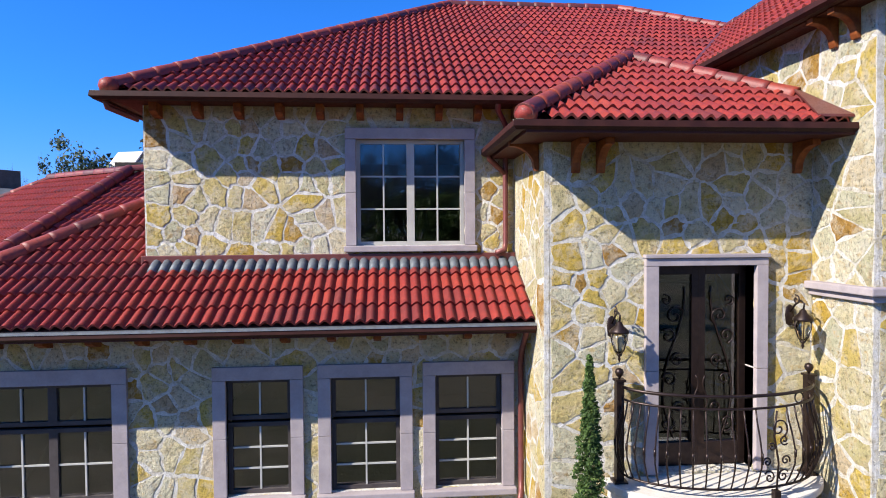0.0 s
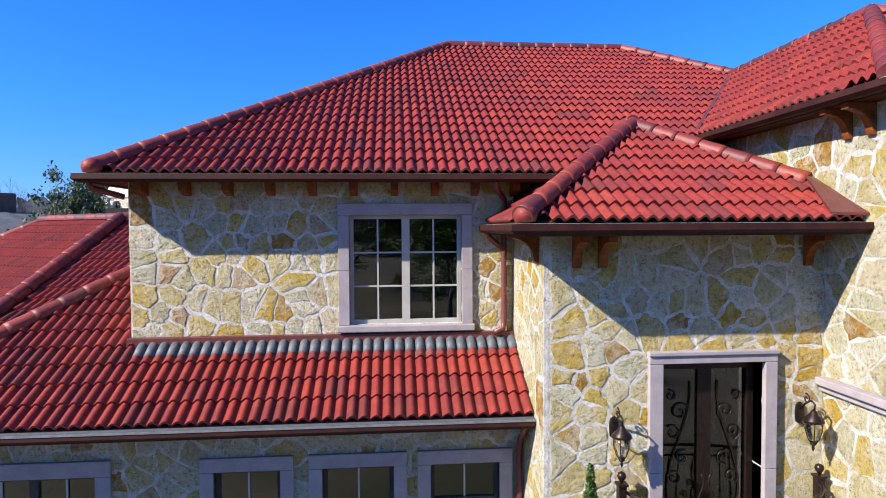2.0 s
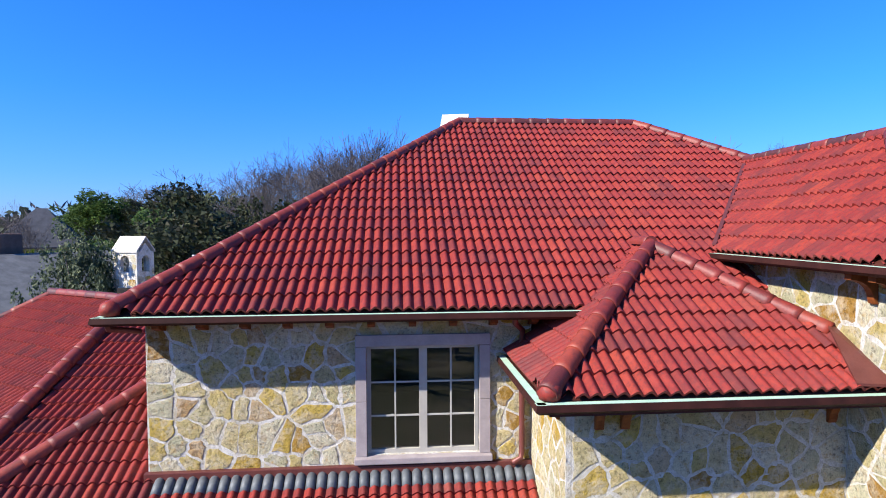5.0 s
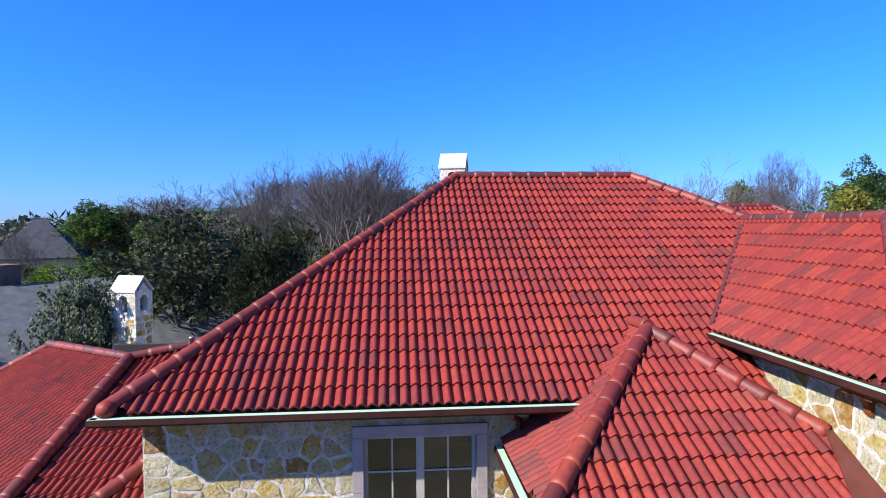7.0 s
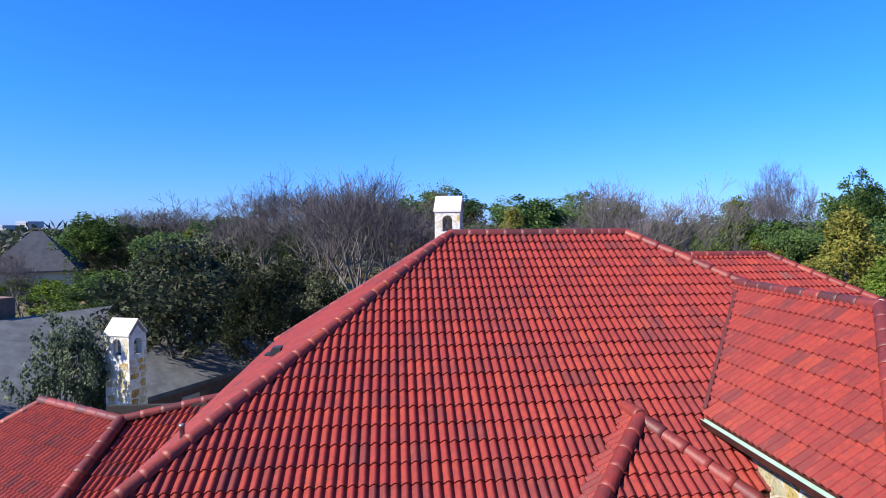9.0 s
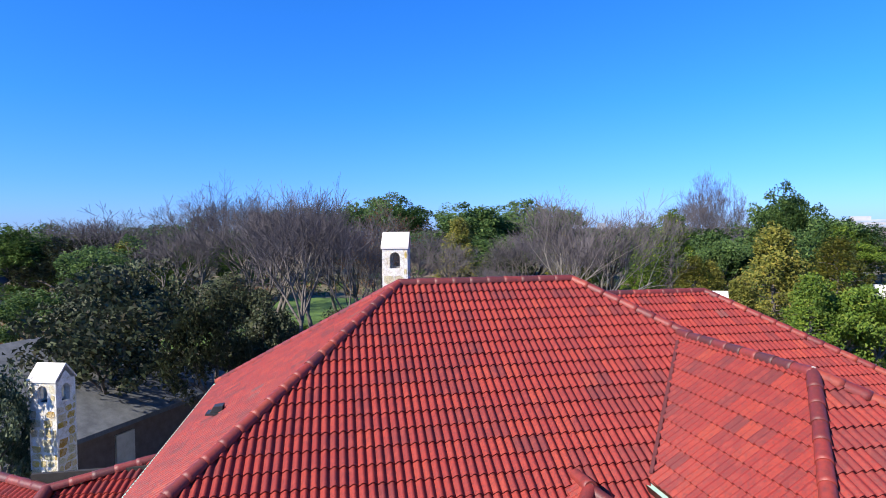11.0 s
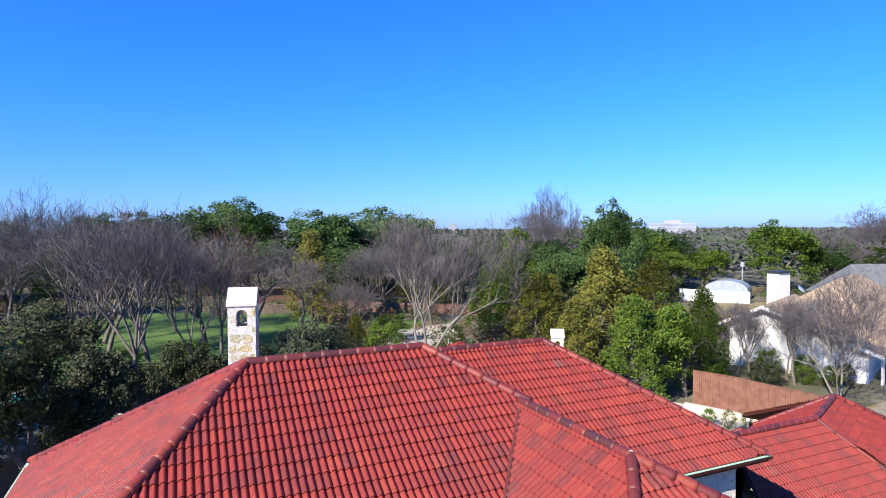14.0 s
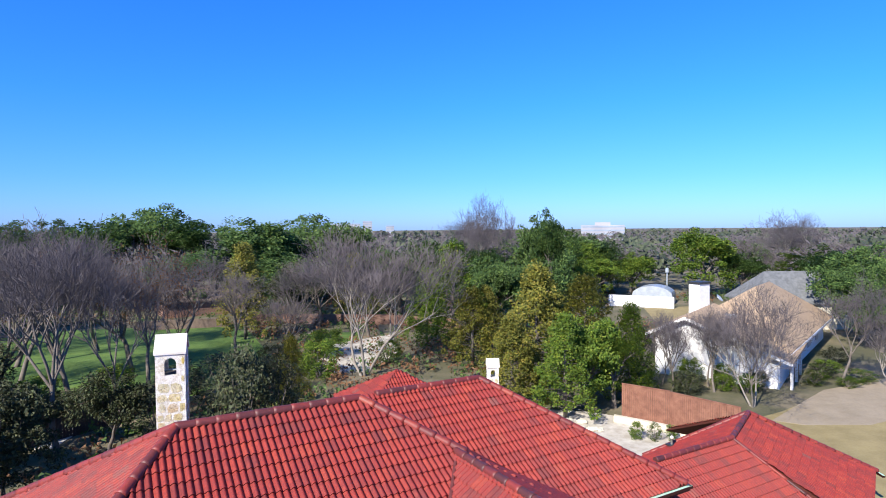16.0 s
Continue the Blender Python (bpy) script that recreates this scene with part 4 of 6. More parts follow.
tan = Vector((-BA * math.sin(tc), BB * math.cos(tc), 0)).normalized()
cx, cy = rail_pt(tc, 0.06)
for dx, z, r, st, hand in ((-0.09, 2.45, 0.075, 0, 1), (0.09, 2.45, 0.075, math.pi, -1), (-0.12, 2.62, 0.06, 1, 1), (0.12, 2.62, 0.06, 2.1, -1), (0.03, 2.98, 0.12, 1.6, -1), (0.1, 2.85, 0.06, 3, 1), (-0.06, 2.78, 0.05, 0, 1)):
    bpart("scroll", Mesh().tube(spiral((cx + tan.x * dx, cy + tan.y * dx, z), r, 1.4, st, hand, tuple(tan)), 0.0095, 6), M_IRON, "wrought iron scroll", smooth=True)
bpart("scroll_stem", Mesh().tube([(cx, cy, 2.25), (cx + tan.x * 0.03, cy + tan.y * 0.03, 2.6), (cx - tan.x * 0.03, cy - tan.y * 0.03, 2.9), (cx, cy, 3.18)], 0.011, 6), M_IRON, smooth=True)
bpart("centre_foot", Mesh().box(cx - 0.035, cx + 0.035, cy - 0.035, cy + 0.035, BZT, 2.3), M_IRON, bevel=0.006)
rx, ry = rail_pt(math.pi * 1.72)
bpart("ring", Mesh().tube([(rx + 0.05 * math.cos(a), ry, 3.27 + 0.06 * math.sin(a)) for a in (2 * math.pi * q / 16 for q in range(17))], 0.009, 6), M_IRON, smooth=True)


def amber_build(n, l, p):
    p.inputs["Base Color"].default_value = (0.85, 0.78, 0.6, 1)
    p.inputs["Transmission Weight"].default_value = 1.0
    p.inputs["Roughness"].default_value = 0.12


M_LAMPGLASS = mat("seeded_lamp_glass", amber_build)


def lantern(x, z):
    """A wall lantern hung from a scrolled arm."""
    t = thing("wall_lantern", "black iron wall lantern with seeded glass on a scrolled arm", "lantern", "lanterns beside the door", at=(x, WB - 0.035, z))
    part("back_plate", Mesh().lathe([(0.012, -0.13), (0.05, -0.1), (0.06, 0.0), (0.05, 0.1), (0.012, 0.13)], sides=12), M_IRON, t, smooth=True).scale = (1, 0.3, 1)
    arm = [(0, -0.02, 0.05), (0, -0.1, 0.14), (0, -0.2, 0.2), (0, -0.26, 0.17), (0, -0.25, 0.11)]
    part("arm", Mesh().tube(arm, 0.012, 8).tube(spiral((0, -0.12, 0.2), 0.06, 1.3, 0, 1, (0, -1, 0)), 0.009, 6).tube([(0, -0.02, -0.1), (0, -0.09, -0.12), (0, -0.14, -0.06)], 0.009, 6), M_IRON, t, "scrolled iron arm", smooth=True)
    c = (0, -0.24, 0)
    part("hood", Mesh().lathe([(0.01, 0.11), (0.03, 0.09), (0.05, 0.05), (0.105, 0.0), (0.115, -0.03), (0.10, -0.035)], c, 12), M_IRON, t, "domed black hood", smooth=True)
    part("glass", Mesh().lathe([(0.088, -0.04), (0.085, -0.12), (0.055, -0.22), (0.03, -0.26)], c, 12), M_LAMPGLASS, t, "seeded amber glass", smooth=True)
    for k in range(6):
        a = 2 * math.pi * k / 6
        part("cage_bar", Mesh().tube([(c[0] + r * math.cos(a), c[1] + r * math.sin(a), h) for r, h in ((0.096, -0.03), (0.094, -0.12), (0.06, -0.23), (0.025, -0.28))], 0.006, 5), M_IRON, t, smooth=True)
    part("bottom_finial", Mesh().lathe([(0.03, -0.27), (0.035, -0.285), (0.012, -0.31), (0.018, -0.335), (0.004, -0.37)], c, 10), M_IRON, t, smooth=True)


lantern(1.86, 4.02)
lantern(4.1, 4.12)


# ---- chimneys and roof fittings ----
def bell_chimney(x, y, z0, ztop, w, d, turn, label, roof_h=0.5, arch=0.3, stone=True):
    """A stone chimney with arched openings under a small gabled stone roof. ridge along local x."""
    c = thing("chimney", label, "chimney", at=(x, y, z0), turn=turn)
    H = ztop - z0 - roof_h
    a1 = H - 0.13
    a0 = a1 - arch * 1.6
    aw = arch / 2
    t = 0.14
    for sgn_axis, half, other in (((0, -1), w / 2, d / 2), ((0, 1), w / 2, d / 2), ((1, 0), d / 2, w / 2), ((-1, 0), d / 2, w / 2)):
        n = Vector((*sgn_axis, 0))
        e = Vector((-n.y, n.x, 0))
        m = Mesh()
        arc = [(aw * math.cos(q), a1 - aw + aw * math.sin(q)) for q in (math.pi * k / 8 for k in range(9))]
        hh = half if abs(n.y) else half - t
        P = lambda s, z: n * other + e * s + Vector((0, 0, z))
        outs = [[(-hh, 0), (hh, 0), (hh, a0), (-hh, a0)], [(-hh, a0), (-aw, a0), (-aw, a1 - aw), (-hh, a1 - aw)], [(aw, a0), (hh, a0), (hh, a1 - aw), (aw, a1 - aw)]]
        for k in range(8):
            p, q = arc[k], arc[k + 1]
            outs.append([p, (p[0], H), (q[0], H), q])
        outs += [[(aw, a1 - aw), (hh, a1 - aw), (hh, H), (aw, H)], [(-hh, a1 - aw), (-aw, a1 - aw), (-aw, H), (-hh, H)]]
        if not abs(n.y):
            outs.append([(-hh, H), (hh, H), (0, H + roof_h * hh / (d / 2))])
        for o in outs:
            m.prism([P(s, z) for s, z in o], -n * t)
        part("wall", m, M_MORTAR, c, "pale limestone rubble wall")
    rnd = random.Random(int(x * 10))
    for n in (Vector((0, -1, 0)), Vector((1, 0, 0)), Vector((-1, 0, 0))):
        e = Vector((-n.y, n.x, 0))
        half, other = (w / 2, d / 2) if n.y else (d / 2, w / 2)
        z = 0.05
        while z < H - 0.2:
            hgt = rnd.uniform(0.2, 0.34)
            s = -half + 0.02
            while s < half - 0.1:
                wd = min(rnd.uniform(0.18, 0.46), half - 0.02 - s)
                if not (z + hgt > a0 - 0.02 and s < aw + 0.03 and s + wd > -aw - 0.03) and wd > 0.06 and z + hgt < H and rnd.random() < 0.85:
                    mid_s, mid_z = s + wd / 2, z + hgt / 2
                    q = []
                    for k in range(8):
                        a = 2 * math.pi * (k + rnd.uniform(-0.25, 0.25)) / 8
                        g = rnd.uniform(0.74, 1.08) / max(abs(math.cos(a)), abs(math.sin(a))) ** 0.6
                        q.append((max(-half + 0.01, min(half - 0.01, mid_s + wd * 0.46 * g * math.cos(a))), mid_z + hgt * 0.46 * g * math.sin(a)))
                    part("stone", Mesh().prism([n * (other - 0.004) + e * a + Vector((0, 0, b)) for a, b in q], n * rnd.uniform(0.006, 0.014)), M_STONE, c)
                s += wd
            z += hgt
    o = 0.035
    for sg in (-1, 1):
        part("roof_slab", Mesh().prism([(-w / 2 - o, sg * (d / 2 + o), H - roof_h * o / (d / 2)), (w / 2 + o, sg * (d / 2 + o), H - roof_h * o / (d / 2)), (w / 2 + o, sg * 0.001, H + roof_h), (-w / 2 - o, sg * 0.001, H + roof_h)], (0, 0, 0.07)), M_CAPSTONE, c, "pale stone roof slab", 0.01)
    # floor in the near-black room colour, standing in for shade inside the flue
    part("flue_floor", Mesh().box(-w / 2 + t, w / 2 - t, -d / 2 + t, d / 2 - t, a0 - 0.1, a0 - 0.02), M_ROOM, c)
    return c


bell_chimney(1.09, 19.15, 6.6, 11.62, 0.78, 0.92, -12, "pale limestone chimney with arched openings on the main roof", 0.42, 0.31)
bell_chimney(-9.27, 20.15, 1.8, 7.8, 0.9, 0.77, -18, "limestone rubble chimney with arched openings beside the side wing", 0.42, 0.33)
bell_chimney(13.0, 20.1, 5.2, 9.34, 0.46, 0.46, -30, "small white stucco chimney with arched openings behind the rear roof", 0.24, 0.18)


def roof_vent(x, y, z, turn):
    v = thing("roof_vent", "black metal roof vent on the red tiles", "roof vent", at=(x, y, z), turn=turn)
    part("flashing", Mesh().box(-0.16, 0.16, -0.2, 0.2, -0.02, 0.02), M_BLACKVENT, v)
    part("hood", Mesh().prism([(-0.12, -0.13, 0.02), (-0.12, 0.13, 0.02), (-0.12, 0.05, 0.15), (-0.12, -0.15, 0.17)], (0.24, 0, 0)), M_BLACKVENT, v, bevel=0.01)


roof_vent(-3.3, 13.7, 7.92, 90)
sp = thing("vent_pipe", "short grey metal vent pipe on the tiles", "vent pipe", at=(-3.9, 9.6, 7.45))
part("pipe", Mesh().lathe([(0.04, 0.0), (0.04, 0.24), (0.046, 0.24), (0.046, 0.27)], sides=10), M_PIPE, sp, smooth=True)
part("collar", Mesh().lathe([(0.075, 0.0), (0.045, 0.05)], sides=10), M_LEAD, sp, smooth=True)


# ---- trees ----
M_BARK = plain("grey_bark", (0.085, 0.07, 0.06), (0.17, 0.145, 0.125), 3, 0.95, 0, 0.02, 14)
M_PALEBARK = plain("pale_bark", (0.15, 0.13, 0.11), (0.27, 0.24, 0.21), 3, 0.95, 0, 0.02, 14)
M_TWIG = plain("bare_twigs", (0.062, 0.053, 0.058), (0.115, 0.098, 0.104), 0.3, 0.95)
M_OAK = foliage("live_oak_leaves", [(0.0, (0.033, 0.060, 0.018)), (0.45, (0.068, 0.128, 0.033)), (0.8, (0.112, 0.180, 0.048)), (1.0, (0.165, 0.225, 0.060))])
M_DARK = foliage("dark_glossy_leaves", [(0.0, (0.024, 0.03, 0.016)), (0.4, (0.04, 0.054, 0.024)), (0.62, (0.066, 0.056, 0.034)), (0.85, (0.076, 0.098, 0.04)), (1.0, (0.13, 0.14, 0.066))], 0.15)
M_CEDAR = foliage("cedar_sprays", [(0.0, (0.075, 0.083, 0.018)), (0.4, (0.150, 0.158, 0.027)), (0.8, (0.240, 0.225, 0.038)), (1.0, (0.330, 0.255, 0.053))])
M_GREEN = foliage("fresh_green_leaves", [(0.0, (0.045, 0.081, 0.011)), (0.5, (0.095, 0.162, 0.020)), (0.85, (0.166, 0.227, 0.027)), (1.0, (0.230, 0.259, 0.036))])
# leaf colour dulled and greyed to hold the haze of distance
M_FAR = foliage("haze_tinted_leaves", [(0.0, (0.040, 0.052, 0.034)), (0.5, (0.066, 0.084, 0.050)), (1.0, (0.105, 0.120, 0.072))], 0.2)
M_OLIVE = foliage("grey_green_leaves", [(0.0, (0.045, 0.068, 0.038)), (0.5, (0.098, 0.128, 0.068)), (1.0, (0.180, 0.210, 0.120))])
M_RUST = foliage("dry_rust_leaves", [(0.0, (0.10, 0.05, 0.025)), (0.6, (0.20, 0.10, 0.05)), (1.0, (0.26, 0.15, 0.08))])


def limb(m, rnd, p, d, length, r, level, tips, spread, sides, droop=0.0):
    """A limb of a few joints that tapers and forks."""
    pts, rad = [p], [r]
    n = 3 if level < 2 else 2 if level < 4 else 1
    for k in range(n):
        d = (d + Vector((rnd.uniform(-1, 1), rnd.uniform(-1, 1), rnd.uniform(-0.6, 1) - droop)) * 0.3).normalized()
        p = p + d * (length / n)
        pts.append(p)
        rad.append(max(0.013, r * (1 - 0.42 * (k + 1) / n)))
    m.tube(pts, rad, max(3, sides - level), caps=False)
    tips.append((p, level))
    return pts, rad, d


def branch_tree(rnd, h, r, levels, first=0.28, forks=(5, 4, 4, 4), stems=1, trunk_r=0.22):
    """A whole skeleton: trunk, limbs and twigs; returns wood, twig mesh and the tips."""
    wood, twigs, tips = Mesh(), Mesh(), []

    def grow(p, d, length, rr, level):
        target = wood if level < 3 else twigs
        pts, rad, d2 = limb(target, rnd, p, d, length, rr, level, tips, 0.6, 7)
        if level >= levels:
            return
        n = forks[min(level, len(forks) - 1)]
        for k in range(n):
            f = rnd.uniform(0.45, 1.0) if level else rnd.uniform(0.72, 1.0)
            i = min(len(pts) - 2, int(f * (len(pts) - 1)))
            q = pts[i].lerp(pts[i + 1], f * (len(pts) - 1) - i)
            a = 2 * math.pi * (k + rnd.uniform(-0.3, 0.3)) / n
            o = d2.orthogonal().normalized()
            side = o * math.cos(a) + d2.cross(o) * math.sin(a)
            out = rnd.uniform(0.5, 1.0)
            nd = (d2 + side * out + Vector((0, 0, 0.3))).normalized()
            grow(q, nd, length * rnd.uniform(0.52, 0.78) * (1.35 if level == 0 else 1), rad[i] * rnd.uniform(0.5, 0.68), level + 1)

    for s in range(stems):
        a = 2 * math.pi * s / stems + rnd.uniform(0, 1)
        lean = 0.0 if stems == 1 else 0.38
        grow(Vector((0.12 * math.cos(a) * (stems > 1), 0.12 * math.sin(a) * (stems > 1), -0.2)), Vector((lean * math.cos(a), lean * math.sin(a), 1)).normalized(), h * first * (1 if stems == 1 else 1.25), trunk_r, 0)
    top = sorted(v[2] for v in wood.v + twigs.v)[int(0.985 * len(wood.v + twigs.v))]
    wide = sorted(math.hypot(v[0], v[1]) for v in twigs.v or wood.v)[int(0.88 * len(twigs.v or wood.v)) - 1]
    fit = lambda v: (v[0] * r / wide, v[1] * r / wide, v[2] * h / top)
    wood.v, twigs.v = [fit(v) for v in wood.v], [fit(v) for v in twigs.v]
    return wood, twigs, [(Vector(fit(p)), l) for p, l in tips]


def leaves(m, rnd, c, rad, n, size, flat=1.0):
    """Small pointed leaf sprays round a centre."""
    for _ in range(n):
        u = Vector((rnd.gauss(0, 1), rnd.gauss(0, 1), rnd.gauss(0, 1) * flat)).normalized() * rad * rnd.uniform(0.45, 1.05)
        p = c + u
        a = Vector((rnd.uniform(-1, 1), rnd.uniform(-1, 1), rnd.uniform(-1, 1))).normalized()
        b = a.orthogonal().normalized() * rnd.uniform(0.5, 0.9)
        s = size * rnd.uniform(0.6, 1.3)
        k = len(m.v)
        m.v += [tuple(p - a * s * 0.55 - b * s * 0.3), tuple(p + b * s * 0.55), tuple(p + a * s * 0.6 - b * s * 0.2)]
        m.f.append((k, k + 1, k + 2))


VARIANTS = {}


def variant(kind, k):
    """Mesh data of one tree shape, ten metres high with a crown four metres in radius: (name, data) pairs."""
    if (kind, k) in VARIANTS:
        return VARIANTS[kind, k]
    rnd = random.Random(f"{kind}{k}")
    out = []
    if kind in ("bare", "pale_bare", "rust"):
        stems = 3 if kind == "pale_bare" else 1
        wood, twigs, tips = branch_tree(rnd, 10, 4, 5, 0.40 if stems == 1 else 0.32, (5, 4, 4, 4, 5), stems, 0.19 if stems == 1 else 0.12)
        out = [("trunk", wood.data("trunk", M_PALEBARK if kind == "pale_bare" else M_BARK, smooth=True, fix=False)), ("twig_crown", twigs.data("twig_crown", M_TWIG, fix=False))]
        if kind == "rust":
            m = Mesh()
            for p, l in tips:
                if l >= 3 and rnd.random() < 0.35:
                    leaves(m, rnd, p, 0.3, 4, 0.16)
            out.append(("crown", m.data("crown", M_RUST, fix=False)))
    elif kind in ("oak", "dark", "olive", "green"):
        wood, twigs, tips = branch_tree(rnd, 9, 3.4, 3, 0.3, (5, 4, 3), 1, 0.24)
        m = Mesh()
        ends = [p for p, l in tips if l >= 2]
        rnd.shuffle(ends)
        for p in ends[:85]:
            leaves(m, rnd, p + Vector((0, 0, rnd.uniform(0, 0.5))), rnd.uniform(0.5, 1.0), 84, 0.29, 0.7)
        for j in range(34):
            a, z = rnd.uniform(0, 6.28), rnd.uniform(4.0 if kind == "dark" else 2.2, 8.8)
            rr = 3.5 * math.sqrt(max(0.05, 1 - ((z - 5.2) / 4.6) ** 2)) * rnd.uniform(0.6, 1.0)
            leaves(m, rnd, Vector((rr * math.cos(a), rr * math.sin(a), z)), rnd.uniform(0.6, 1.05), 96, 0.29, 0.7)
        mt = {"oak": M_OAK, "dark": M_DARK, "olive": M_OLIVE, "green": M_GREEN}[kind]
        out = [("trunk", wood.data("trunk", M_BARK, smooth=True, fix=False)), ("crown", m.data("crown", mt, fix=False))]
    elif kind in ("cedar", "conifer"):
        wood = Mesh().tube([(0, 0, -0.2), (0.05, 0.02, 3), (0, 0.05, 6.5), (0.02, 0, 9.6)], [0.2, 0.15, 0.09, 0.02], 7)
        m = Mesh()
        for j in range(120):
            z = 0.9 + 8.8 * (j / 120) ** 0.9
            rr = 3.7 * (1 - (z - 0.6) / 9.6) ** 0.75 * rnd.uniform(0.35, 1.05)
            a = j * 2.4 + rnd.uniform(-0.4, 0.4)
            c = Vector((rr * math.cos(a), rr * math.sin(a), z + rnd.uniform(-0.2, 0.2)))
            wood.tube([(0, 0, z - 0.3), tuple(c * 0.6 + Vector((0, 0, z - 0.1)) * 0.4), tuple(c)], [0.035, 0.022, 0.008], 3, caps=False)
            leaves(m, rnd, c, rnd.uniform(0.35, 0.8), 92, 0.21, 1.2)
        out = [("trunk", wood.data("trunk", M_BARK, smooth=True, fix=False)), ("crown", m.data("crown", M_CEDAR if kind == "cedar" else M_GREEN, fix=False))]
    elif kind in ("bush", "dark_bush"):
        wood = Mesh()
        for j in range(7):
            a = j * 0.9
            wood.tube([(0.1 * math.cos(a), 0.1 * math.sin(a), -0.1), (1.2 * math.cos(a), 1.2 * math.sin(a), 4.5), (2.2 * math.cos(a), 2.2 * math.sin(a), 7.5)], [0.12, 0.07, 0.02], 4, caps=False)
        m = Mesh()
        for j in range(80):
            a, z = rnd.uniform(0, 6.28), rnd.uniform(0.6, 9.2)
            rr = 3.5 * math.sqrt(max(0.04, 1 - ((z - 4.4) / 5.4) ** 2)) * rnd.uniform(0.45, 1.0)
            leaves(m, rnd, Vector((rr * math.cos(a), rr * math.sin(a), z)), rnd.uniform(0.6, 1.1), 46, 0.36)
        out = [("woody_base", wood.data("woody_base", M_BARK, fix=False)), ("crown", m.data("crown", M_GREEN if kind == "bush" else M_DARK, fix=False))]
    VARIANTS[kind, k] = out
    return out


TREE_TAGS = {"bare": ("bare_tree", "leafless grey winter tree with fine twigs", "tree"), "pale_bare": ("bare_tree", "leafless multi-stemmed tree with pale grey limbs", "tree"),
             "rust": ("bare_tree", "winter tree keeping a few rust-brown leaves", "tree"), "oak": ("oak_tree", "broad evergreen oak with dense dark green crown", "tree"),
             "dark": ("evergreen_tree", "dense evergreen tree with dark glossy leaves", "tree"), "olive": ("evergreen_tree", "small evergreen tree with grey-green leaves", "tree"),
             "green": ("leafy_tree", "leafy tree with fresh green crown", "tree"), "cedar": ("cedar_tree", "yellow-green cedar with loose conical crown", "tree"),
             "conifer": ("conifer_tree", "green conifer with loose conical crown", "tree"), "bush": ("shrub", "rounded green garden shrub", "shrub"), "dark_bush": ("shrub", "dense dark evergreen shrub", "shrub")}
COUNT = {}


def tree(kind, x, y, h, r, shapes=3):
    COUNT[kind] = COUNT.get(kind, 0) + 1
    n, label, cat = TREE_TAGS[kind]
    t = tagged(new(n), label, cat, "trees and shrubs round the houses")
    t.matrix_world = pose(x, y, height(x, y), 0, 0, (COUNT[kind] * 77) % 360) @ Matrix.Diagonal((r / 4, r / 4, h / 10, 1))
    for name, data in variant(kind, COUNT[kind] % shapes):
        part(name, data, None, t)


